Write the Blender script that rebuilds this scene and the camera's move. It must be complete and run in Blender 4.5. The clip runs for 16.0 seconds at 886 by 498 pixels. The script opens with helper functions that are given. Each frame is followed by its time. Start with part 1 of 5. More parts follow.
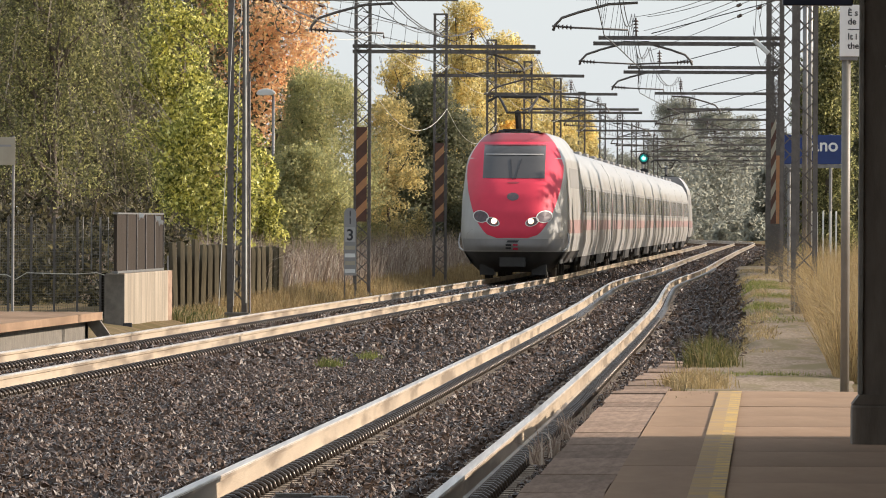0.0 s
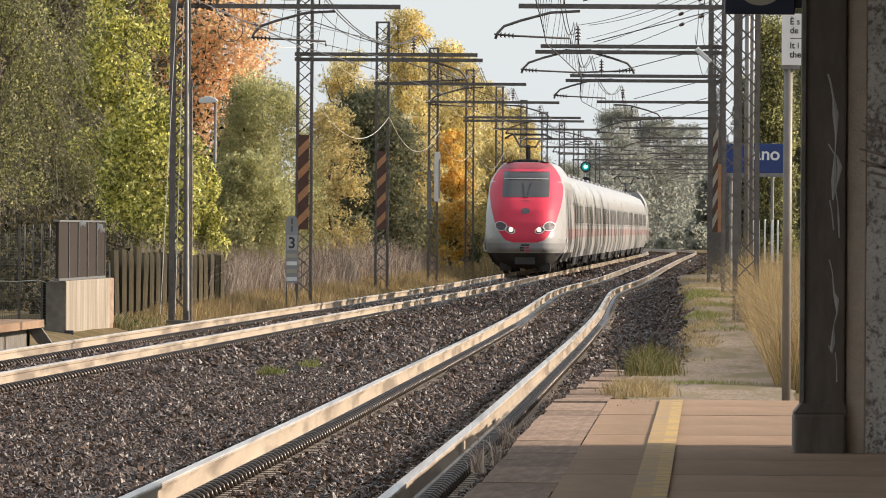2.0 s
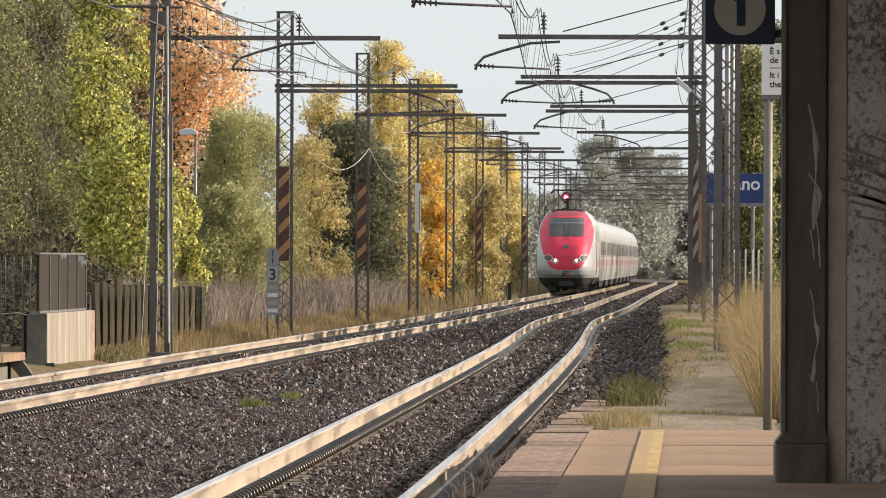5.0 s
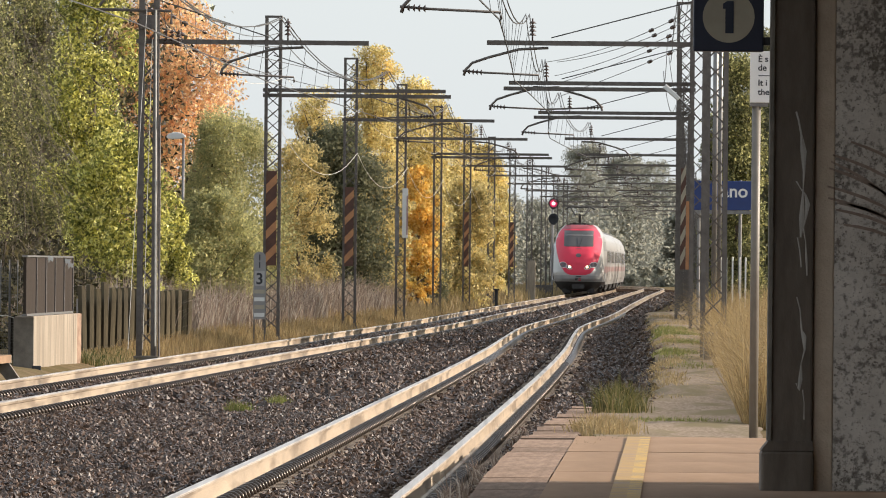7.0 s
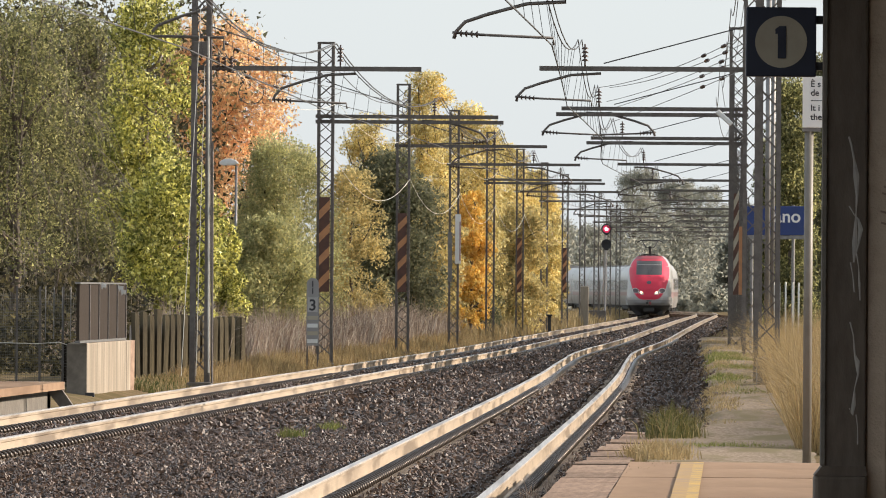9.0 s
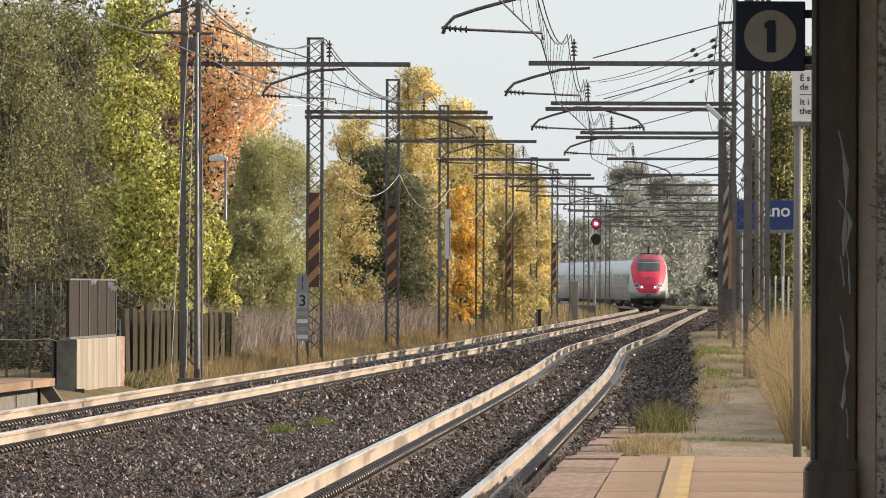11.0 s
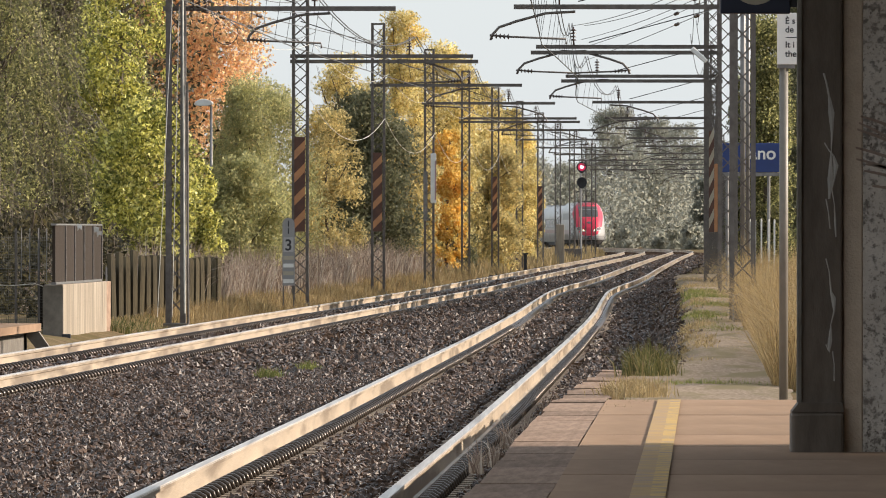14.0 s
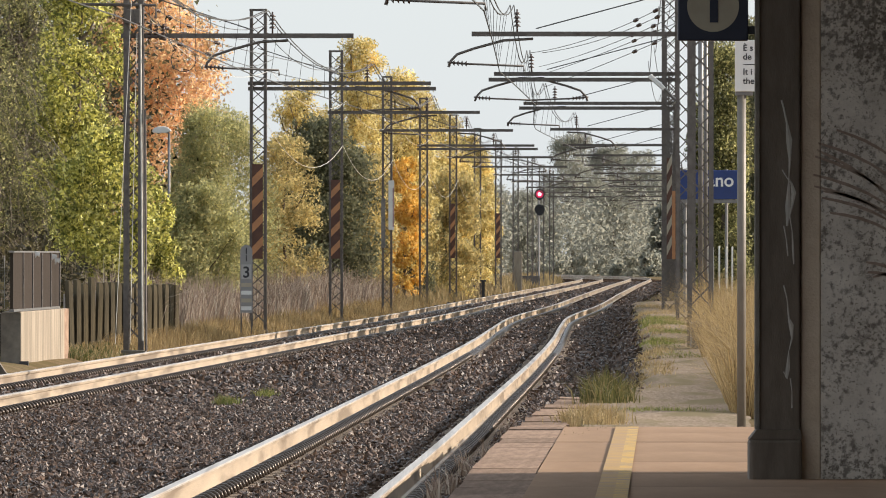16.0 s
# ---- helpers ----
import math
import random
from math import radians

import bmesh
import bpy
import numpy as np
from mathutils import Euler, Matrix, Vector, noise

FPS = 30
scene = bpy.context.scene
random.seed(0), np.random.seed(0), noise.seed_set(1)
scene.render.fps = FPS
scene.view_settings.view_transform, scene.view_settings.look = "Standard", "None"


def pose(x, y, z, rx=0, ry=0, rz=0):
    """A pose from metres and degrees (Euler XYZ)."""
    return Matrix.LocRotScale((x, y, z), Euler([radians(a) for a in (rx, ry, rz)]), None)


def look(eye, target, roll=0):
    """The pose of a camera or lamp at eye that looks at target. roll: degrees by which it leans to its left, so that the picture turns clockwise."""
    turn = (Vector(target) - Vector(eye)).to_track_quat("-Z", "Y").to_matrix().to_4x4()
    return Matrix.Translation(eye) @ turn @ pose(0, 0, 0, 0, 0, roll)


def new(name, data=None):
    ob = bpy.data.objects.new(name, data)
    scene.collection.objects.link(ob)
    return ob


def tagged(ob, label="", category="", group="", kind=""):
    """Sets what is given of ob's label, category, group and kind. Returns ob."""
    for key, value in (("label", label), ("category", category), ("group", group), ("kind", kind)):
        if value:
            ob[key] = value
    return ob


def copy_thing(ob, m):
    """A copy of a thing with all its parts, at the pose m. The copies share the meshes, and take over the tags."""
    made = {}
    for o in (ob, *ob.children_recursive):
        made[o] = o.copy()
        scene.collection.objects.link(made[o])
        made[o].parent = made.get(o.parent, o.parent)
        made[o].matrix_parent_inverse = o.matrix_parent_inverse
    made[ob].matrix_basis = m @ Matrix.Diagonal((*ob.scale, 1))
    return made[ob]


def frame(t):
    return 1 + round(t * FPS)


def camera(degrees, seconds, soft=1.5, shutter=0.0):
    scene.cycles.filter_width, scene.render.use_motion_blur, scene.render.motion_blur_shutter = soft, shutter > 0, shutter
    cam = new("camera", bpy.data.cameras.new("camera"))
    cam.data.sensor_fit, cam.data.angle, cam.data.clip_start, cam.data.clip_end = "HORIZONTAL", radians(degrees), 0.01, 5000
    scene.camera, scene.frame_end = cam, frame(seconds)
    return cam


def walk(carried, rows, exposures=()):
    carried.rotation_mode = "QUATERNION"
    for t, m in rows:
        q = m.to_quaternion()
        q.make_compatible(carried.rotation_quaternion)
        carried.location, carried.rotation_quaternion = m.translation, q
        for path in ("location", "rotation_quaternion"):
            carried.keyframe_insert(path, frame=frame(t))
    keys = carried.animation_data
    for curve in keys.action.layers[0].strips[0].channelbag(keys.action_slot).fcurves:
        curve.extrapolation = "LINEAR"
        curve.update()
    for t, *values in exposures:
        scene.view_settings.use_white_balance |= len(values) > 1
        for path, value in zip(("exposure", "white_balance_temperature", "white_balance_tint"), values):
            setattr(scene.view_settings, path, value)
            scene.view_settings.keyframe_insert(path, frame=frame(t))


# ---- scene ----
cam = camera(4.490, 16.0, soft=1.0)
EYE = 1.59   # above the rail heads, which lie at z = 0
# seconds, yaw, pitch, roll of the hand-held camera, which stays on its spot
ROWS = [
    (0.0, 0.5255, -0.1455, 0.285),
    (0.5, 0.3736, -0.2553, 0.445),
    (1.0, 0.3022, -0.2618, 0.511),
    (1.5, 0.2462, -0.1897, 0.487),
    (2.0, 0.2305, -0.1026, 0.387),
    (2.5, 0.2354, -0.0636, 0.618),
    (3.0, 0.1513, 0.0110, 0.365),
    (3.5, 0.1843, 0.0855, 0.305),
    (4.0, 0.1990, 0.0668, 0.190),
    (4.5, 0.1410, 0.0549, 0.121),
    (7.0, 0.0684, 0.0835, 0.548),
    (7.5, 0.1529, 0.1275, 0.454),
    (8.0, 0.2108, 0.1445, 0.554),
    (8.5, 0.2889, 0.2127, 0.478),
    (11.0, 0.2857, 0.1882, 0.223),
    (11.5, 0.2489, 0.1528, 0.207),
    (12.0, 0.2257, 0.1285, 0.036),
    (12.5, 0.2013, 0.0258, 0.018),
    (13.0, 0.1960, -0.0125, -0.186),
    (13.5, 0.2526, -0.0781, -0.113),
    (14.0, 0.2135, -0.0960, 0.039),
    (14.5, 0.1369, 0.0020, 0.103),
    (15.0, 0.0531, 0.0441, 0.034),
    (15.5, 0.0133, 0.0406, 0.172),
    (16.0, 0.0000, 0.0417, 0.029),
]
walk(cam, [(t, pose(0, 0, EYE, 90 + p, 0, y) @ pose(0, 0, 0, 0, 0, r)) for t, y, p, r in ROWS])

# ---- world and sun ----
world = bpy.data.worlds.new("sky")
scene.world = world
world.use_nodes = True
wn = world.node_tree.nodes
sky = wn.new("ShaderNodeTexSky")
sky.sky_type = "NISHITA"
sky.sun_disc = False
SUN_ELEV, SUN_AZ = 22.0, 80.0    # azimuth clockwise from +y (straight ahead)
sky.sun_elevation, sky.sun_rotation = radians(SUN_ELEV), radians(SUN_AZ)
sky.air_density, sky.dust_density, sky.ozone_density = 1.0, 1.0, 1.0
veil = wn.new("ShaderNodeMixRGB")          # thin high cloud over the whole sky
veil.inputs[0].default_value, veil.inputs[2].default_value = 0.75, (5.05, 5.5, 5.95, 1)
world.node_tree.links.new(sky.outputs[0], veil.inputs[1])
world.node_tree.links.new(veil.outputs[0], wn["Background"].inputs[0])
wn["Background"].inputs[1].default_value = 0.108
sun = new("sun", bpy.data.lights.new("sun", "SUN"))
sun.data.energy, sun.data.angle, sun.data.color = 5.0, radians(0.6), (1.0, 0.88, 0.75)
sd = Vector((math.sin(radians(SUN_AZ)) * math.cos(radians(SUN_ELEV)), math.cos(radians(SUN_AZ)) * math.cos(radians(SUN_ELEV)), math.sin(radians(SUN_ELEV))))
sun.matrix_world = look(sd * 100, (0, 0, 0))
scene.view_settings.exposure = 0.60

# ---- materials ----
def mat(name, c1, c2=None, rough=0.7, metal=0.0, scale=8.0, bump=0.0, bscale=60.0, spec=0.5, obj=0.0, island=0.0, stretch=(1, 1, 1), c3=None, s3=0.7):
    """Noise-varied surface: two colours at one scale, a third as larger stains, grain relief, and a spread per object or island."""
    m = bpy.data.materials.new(name)
    m.use_nodes = True
    n, l = m.node_tree.nodes, m.node_tree.links
    b = n["Principled BSDF"]
    b.inputs["Roughness"].default_value, b.inputs["Metallic"].default_value = rough, metal
    b.inputs["Specular IOR Level"].default_value = spec
    c2 = c2 or tuple(x * 0.72 for x in c1)
    co = n.new("ShaderNodeTexCoord")
    mp = n.new("ShaderNodeMapping")
    mp.inputs["Scale"].default_value = stretch
    l.new(co.outputs["Object"], mp.inputs[0])
    no = n.new("ShaderNodeTexNoise")
    no.inputs["Scale"].default_value, no.inputs["Detail"].default_value, no.inputs["Roughness"].default_value = scale, 6, 0.65
    l.new(mp.outputs[0], no.inputs["Vector"])
    rp = n.new("ShaderNodeValToRGB")
    rp.color_ramp.elements[0].position, rp.color_ramp.elements[1].position = 0.33, 0.67
    rp.color_ramp.elements[0].color, rp.color_ramp.elements[1].color = (*c2, 1), (*c1, 1)
    l.new(no.outputs[0], rp.inputs[0])
    out = rp.outputs[0]
    if c3:
        n3 = n.new("ShaderNodeTexNoise")
        n3.inputs["Scale"].default_value, n3.inputs["Detail"].default_value = s3, 4
        l.new(mp.outputs[0], n3.inputs["Vector"])
        r3 = n.new("ShaderNodeValToRGB")
        r3.color_ramp.elements[0].position, r3.color_ramp.elements[1].position = 0.48, 0.62
        l.new(n3.outputs[0], r3.inputs[0])
        mx = n.new("ShaderNodeMixRGB")
        mx.inputs[2].default_value = (*c3, 1)
        l.new(r3.outputs[0], mx.inputs[0]), l.new(out, mx.inputs[1])
        out = mx.outputs[0]
    if obj or island:
        if obj:
            rn = n.new("ShaderNodeObjectInfo").outputs["Random"]
        else:
            rn = n.new("ShaderNodeNewGeometry").outputs["Random Per Island"]
        mr = n.new("ShaderNodeMapRange")
        mr.inputs[3].default_value, mr.inputs[4].default_value = 1 - (obj or island), 1 + (obj or island)
        l.new(rn, mr.inputs[0])
        hs = n.new("ShaderNodeHueSaturation")
        l.new(mr.outputs[0], hs.inputs["Value"]), l.new(out, hs.inputs["Color"])
        out = hs.outputs[0]
    l.new(out, b.inputs["Base Color"])
    if bump:
        nb = n.new("ShaderNodeTexNoise")
        nb.inputs["Scale"].default_value, nb.inputs["Detail"].default_value = bscale, 5
        l.new(mp.outputs[0], nb.inputs["Vector"])
        bp = n.new("ShaderNodeBump")
        bp.inputs["Strength"].default_value, bp.inputs["Distance"].default_value = bump, 0.02
        l.new(nb.outputs[0], bp.inputs["Height"]), l.new(bp.outputs[0], b.inputs["Normal"])
    return m


def leaf_mat(name, cols, thru=0.5):
    """Leaves: the colour differs from leaf to leaf; part of the light passes through."""
    m = bpy.data.materials.new(name)
    m.use_nodes = True
    n, l = m.node_tree.nodes, m.node_tree.links
    b, out = n["Principled BSDF"], n["Material Output"]
    b.inputs["Roughness"].default_value = 0.55
    b.inputs["Specular IOR Level"].default_value = 0.3
    g = n.new("ShaderNodeNewGeometry")
    rp = n.new("ShaderNodeValToRGB")
    e = rp.color_ramp.elements
    while len(e) < len(cols):
        e.new(0.5)
    for i, c in enumerate(cols):
        e[i].position = i / (len(cols) - 1)
        e[i].color = (*c, 1)
    l.new(g.outputs["Random Per Island"], rp.inputs[0])
    # broad drifts of tone over the crown
    co = n.new("ShaderNodeTexCoord")
    no = n.new("ShaderNodeTexNoise")
    no.inputs["Scale"].default_value = 0.9
    l.new(co.outputs["Object"], no.inputs["Vector"])
    mr = n.new("ShaderNodeMapRange")
    mr.inputs[1].default_value, mr.inputs[2].default_value, mr.inputs[3].default_value, mr.inputs[4].default_value = 0.3, 0.7, 0.65, 1.3
    l.new(no.outputs[0], mr.inputs[0])
    hs = n.new("ShaderNodeHueSaturation")
    l.new(mr.outputs[0], hs.inputs["Value"]), l.new(rp.outputs[0], hs.inputs["Color"])
    l.new(hs.outputs[0], b.inputs["Base Color"])
    tr = n.new("ShaderNodeBsdfTranslucent")
    l.new(hs.outputs[0], tr.inputs[0])
    mx = n.new("ShaderNodeMixShader")
    mx.inputs[0].default_value = thru
    l.new(b.outputs[0], mx.inputs[1]), l.new(tr.outputs[0], mx.inputs[2]), l.new(mx.outputs[0], out.inputs[0])
    return m


def glow(name, c, s):
    m = bpy.data.materials.new(name)
    m.use_nodes = True
    b = m.node_tree.nodes["Principled BSDF"]
    b.inputs["Base Color"].default_value = (*c, 1)
    b.inputs["Emission Color"].default_value, b.inputs["Emission Strength"].default_value = (*c, 1), s
    return m


def ballast_mat():
    m = mat("ballast", (0.062, 0.043, 0.032), (0.03, 0.020, 0.0145), 0.9, spec=0.0, scale=2.5, bump=0.0, c3=(0.048, 0.032, 0.023), s3=0.35)
    n, l = m.node_tree.nodes, m.node_tree.links
    b = n["Principled BSDF"]
    co = n.new("ShaderNodeTexCoord")
    vo = n.new("ShaderNodeTexVoronoi")
    vo.inputs["Scale"].default_value = 17
    l.new(co.outputs["Object"], vo.inputs["Vector"])
    sp = n.new("ShaderNodeSeparateColor")
    l.new(vo.outputs["Color"], sp.inputs[0])
    mr = n.new("ShaderNodeMapRange")
    mr.inputs[3].default_value, mr.inputs[4].default_value = 0.35, 2.0
    l.new(sp.outputs[0], mr.inputs[0])
    hs = n.new("ShaderNodeHueSaturation")
    old = b.inputs["Base Color"].links[0].from_socket
    l.new(old, hs.inputs["Color"]), l.new(mr.outputs[0], hs.inputs["Value"]), l.new(hs.outputs[0], b.inputs["Base Color"])
    bp = n.new("ShaderNodeBump")
    bp.inputs["Strength"].default_value, bp.inputs["Distance"].default_value, bp.invert = 1.0, 0.05, True
    l.new(vo.outputs["Distance"], bp.inputs["Height"]), l.new(bp.outputs[0], b.inputs["Normal"])
    return m


def mural_mat():
    """Grey plaster with flaked dark blotches in drifts and a scatter of small pits."""
    m = mat("peeling_plaster", (0.64, 0.575, 0.50), (0.46, 0.405, 0.345), 0.9, scale=4, bump=0.35, bscale=30)
    n, l = m.node_tree.nodes, m.node_tree.links
    b = n["Principled BSDF"]
    co = n.new("ShaderNodeTexCoord")
    out = b.inputs["Base Color"].links[0].from_socket
    drift = n.new("ShaderNodeTexNoise")
    drift.inputs["Scale"].default_value, drift.inputs["Detail"].default_value = 1.7, 2
    l.new(co.outputs["Object"], drift.inputs["Vector"])
    for scale, lo, col in ((24, 0.55, (0.20, 0.17, 0.145)), (60, 0.60, (0.13, 0.105, 0.085))):
        sp = n.new("ShaderNodeTexNoise")
        sp.inputs["Scale"].default_value, sp.inputs["Detail"].default_value, sp.inputs["Roughness"].default_value = scale, 4, 0.6
        l.new(co.outputs["Object"], sp.inputs["Vector"])
        ad = n.new("ShaderNodeMath")
        ad.operation = "MULTIPLY_ADD"
        ad.inputs[1].default_value = 0.38
        l.new(drift.outputs[0], ad.inputs[0])
        l.new(sp.outputs[0], ad.inputs[2])
        rp = n.new("ShaderNodeValToRGB")
        rp.color_ramp.elements[0].position, rp.color_ramp.elements[1].position = lo + 0.13, lo + 0.27
        l.new(ad.outputs[0], rp.inputs[0])
        mx = n.new("ShaderNodeMixRGB")
        mx.inputs[2].default_value = (*col, 1)
        l.new(rp.outputs[0], mx.inputs[0]), l.new(out, mx.inputs[1])
        out = mx.outputs[0]
    l.new(out, b.inputs["Base Color"])
    return m


M_BALLAST = ballast_mat()
M_STONE = mat("ballast_stone", (0.105, 0.064, 0.042), (0.033, 0.0195, 0.0128), 0.38, spec=0.36, scale=5, island=0.6, bump=0.3, bscale=80)
M_SLEEPER = mat("sleeper_concrete", (0.36, 0.29, 0.225), (0.22, 0.175, 0.135), 0.9, spec=0.1, scale=12, bump=0.3, obj=0.15)
M_RAILSIDE = mat("rail_side", (0.48, 0.385, 0.28), (0.37, 0.29, 0.21), 0.5, 0.1, scale=2.0, stretch=(.4, .22, 3.0), bump=0.12, bscale=20, c3=(0.22, 0.165, 0.115), s3=1.3)
M_RAILTOP = mat("rail_top", (0.74, 0.67, 0.60), (0.54, 0.47, 0.41), 0.42, 0.85, scale=2, stretch=(20, .2, 1), c3=(0.40, 0.34, 0.29), s3=0.35)
M_CLIP = mat("rail_clip", (0.12, 0.098, 0.082), (0.055, 0.044, 0.036), 0.28, 0.7, scale=30)
M_EARTH = mat("earth", (0.22, 0.165, 0.10), (0.12, 0.09, 0.055), 0.95, spec=0.0, scale=2.5, bump=0.9, bscale=14, c3=(0.13, 0.105, 0.055), s3=0.5)
M_PATH = mat("gravel_path", (0.33, 0.262, 0.20), (0.20, 0.155, 0.115), 0.95, spec=0.0, scale=26, stretch=(1, .12, 1), bump=0.06, bscale=45, c3=(0.20, 0.165, 0.105), s3=2.4)
M_PAVE = mat("paving", (0.355, 0.238, 0.158), (0.27, 0.178, 0.116), 0.9, spec=0.05, scale=5, stretch=(1, .18, 1), bump=0.05, bscale=50, c3=(0.205, 0.135, 0.09), obj=0.06)
M_KERB = mat("kerb_stone", (0.33, 0.23, 0.17), (0.20, 0.138, 0.10), 0.9, spec=0.05, scale=7, stretch=(1, .25, 1), bump=0.15, obj=0.18)
M_YELLOW2 = mat("worn_yellow_paint", (0.46, 0.30, 0.12), (0.36, 0.24, 0.13), 0.8, spec=0.1, scale=7, c3=(0.34, 0.24, 0.165), s3=3)
M_YELLOW = mat("yellow_paint", (0.58, 0.37, 0.11), (0.42, 0.28, 0.12), 0.8, spec=0.1, scale=9, c3=(0.30, 0.23, 0.17), s3=5)
M_CONC = mat("concrete", (0.38, 0.32, 0.245), (0.19, 0.15, 0.108), 0.9, scale=3.2, stretch=(1, 1.0, .16), bump=0.25, c3=(0.20, 0.165, 0.12), s3=1.1)
M_CONCD = mat("dark_concrete", (0.20, 0.175, 0.145), (0.12, 0.105, 0.085), 0.9, scale=5, bump=0.25)
M_IRON = mat("lattice_steel", (0.165, 0.145, 0.13), (0.10, 0.085, 0.075), 0.55, 0.4, scale=6, bump=0.1)
M_POST = mat("grey_post", (0.20, 0.18, 0.15), (0.15, 0.132, 0.108), 0.5, 0.1, scale=5, bump=0.1)
M_GALV = mat("galvanised_steel", (0.25, 0.24, 0.23), (0.17, 0.165, 0.16), 0.45, 0.6, scale=6)
M_WIRE = mat("wire", (0.10, 0.095, 0.09), None, 0.5, 0.5)
M_CABLE = mat("light_cable", (0.70, 0.66, 0.58), None, 0.4)
M_INSUL = mat("insulator", (0.09, 0.06, 0.05), None, 0.25)
M_ORANGE = mat("orange_board", (0.52, 0.24, 0.10), (0.40, 0.19, 0.09), 0.6, scale=6)
M_DARKRED = mat("rust_brown_board", (0.12, 0.05, 0.03), (0.08, 0.035, 0.025), 0.6, scale=6)
M_BLACK = mat("black_paint", (0.03, 0.03, 0.035), None, 0.45)
M_WHITE = mat("white_paint", (0.78, 0.77, 0.74), (0.68, 0.67, 0.64), 0.5, scale=3)
M_BLUE = mat("blue_enamel", (0.012, 0.038, 0.17), (0.010, 0.03, 0.13), 0.35, scale=3)
M_NAVY = mat("navy_board", (0.018, 0.022, 0.045), (0.012, 0.015, 0.03), 0.5, scale=3)
M_CREAM = mat("cream_disc", (0.42, 0.37, 0.28), (0.36, 0.31, 0.23), 0.6, scale=4)
M_BROWN = mat("brown_sheet", (0.05, 0.039, 0.031), (0.036, 0.028, 0.022), 0.85, spec=0.1, scale=2, stretch=(2, 2, .3), bump=0.1)
M_FENCE = mat("weathered_stake", (0.135, 0.105, 0.055), (0.05, 0.038, 0.02), 0.9, scale=4, stretch=(3, 3, .4), bump=0.3, obj=0.25)
M_MESH = mat("fence_wire", (0.16, 0.15, 0.13), None, 0.6, 0.4)
M_PILLAR = mat("dark_pillar_paint", (0.145, 0.112, 0.084), (0.09, 0.068, 0.05), 0.75, scale=5, stretch=(2, 2, .5), bump=0.15)
M_STUCCO = mat("buff_stucco", (0.55, 0.445, 0.34), (0.44, 0.345, 0.255), 0.9, scale=6, bump=0.3)
M_MURAL = mural_mat()
M_SCRAWL = mat("pale_scrawl", (0.46, 0.42, 0.37), None, 0.7)
M_STROKE = mat("brown_stroke", (0.21, 0.145, 0.11), (0.32, 0.24, 0.19), 0.85, scale=20)
M_BARK = mat("bark", (0.13, 0.10, 0.075), (0.075, 0.058, 0.042), 0.9, scale=6, stretch=(2, 2, .5), bump=0.4)
M_TWIG = mat("pale_twig", (0.21, 0.17, 0.125), (0.13, 0.105, 0.075), 0.8, scale=4)
M_TRED = mat("train_red", (0.70, 0.045, 0.085), (0.62, 0.04, 0.075), 0.55, spec=0.3, scale=1.5)
M_TROOF = mat("train_roof_red", (0.34, 0.035, 0.05), (0.27, 0.033, 0.045), 0.5, scale=2)
M_TWHITE = mat("train_silver_white", (0.44, 0.425, 0.41), (0.37, 0.355, 0.34), 0.3, scale=1.2, stretch=(1, 1, .4), c3=(0.33, 0.31, 0.29), s3=0.8)
M_TGREY = mat("train_grey", (0.30, 0.29, 0.285), (0.245, 0.235, 0.23), 0.4, scale=1.5)
M_TBAND = mat("train_stripe", (0.40, 0.25, 0.24), (0.33, 0.215, 0.21), 0.35, scale=1.5)
M_TDARK = mat("train_underframe", (0.05, 0.045, 0.042), (0.03, 0.027, 0.025), 0.7, scale=4)
M_TGLASS = mat("train_glass", (0.20, 0.195, 0.195), (0.155, 0.15, 0.15), 0.25, scale=1)
M_SCREEN = mat("windscreen_glass", (0.085, 0.08, 0.08), (0.06, 0.058, 0.058), 0.3, spec=0.35, scale=1)
M_LAMP = glow("headlamp_glow", (1.0, 0.66, 0.40), 2.4)
M_LENS = mat("dim_lens", (0.16, 0.13, 0.14), None, 0.5, spec=0.2)
M_RED = glow("signal_red", (1.0, 0.35, 0.42), 2.6)
M_GREEN = glow("signal_green", (0.25, 1.0, 0.86), 2.2)
M_REDRIM = glow("signal_red_rim", (0.5, 0.02, 0.07), 0.6)
M_GREENRIM = glow("signal_green_rim", (0.0, 0.22, 0.2), 0.6)
L_GREENY = leaf_mat("leaf_green_yellow", [(0.09, 0.11, 0.035), (0.21, 0.22, 0.06), (0.42, 0.40, 0.10), (0.76, 0.70, 0.20), (0.92, 0.88, 0.42)], 0.64)
L_GREEN = leaf_mat("leaf_green", [(0.10, 0.11, 0.045), (0.19, 0.20, 0.075), (0.31, 0.31, 0.115), (0.52, 0.49, 0.20)], 0.58)
L_DARK = leaf_mat("leaf_dark", [(0.10, 0.105, 0.062), (0.16, 0.162, 0.092), (0.25, 0.232, 0.13)], 0.58)
L_BROWN = leaf_mat("leaf_brown_olive", [(0.075, 0.08, 0.036), (0.15, 0.155, 0.066), (0.27, 0.26, 0.108), (0.66, 0.61, 0.27)], 0.58)
# scrub leaves near black: shade under the trees is put into the colour
L_SCRUB = leaf_mat("leaf_shaded_brown", [(0.02, 0.019, 0.011), (0.04, 0.036, 0.018), (0.07, 0.06, 0.03), (0.18, 0.15, 0.07)])
L_OLIVE = leaf_mat("leaf_olive", [(0.27, 0.275, 0.135), (0.36, 0.355, 0.17), (0.46, 0.44, 0.21), (0.62, 0.54, 0.25)], 0.62)
L_YELLOW = leaf_mat("leaf_yellow", [(0.36, 0.31, 0.12), (0.60, 0.48, 0.18), (0.80, 0.65, 0.28), (0.88, 0.80, 0.47)], 0.62)
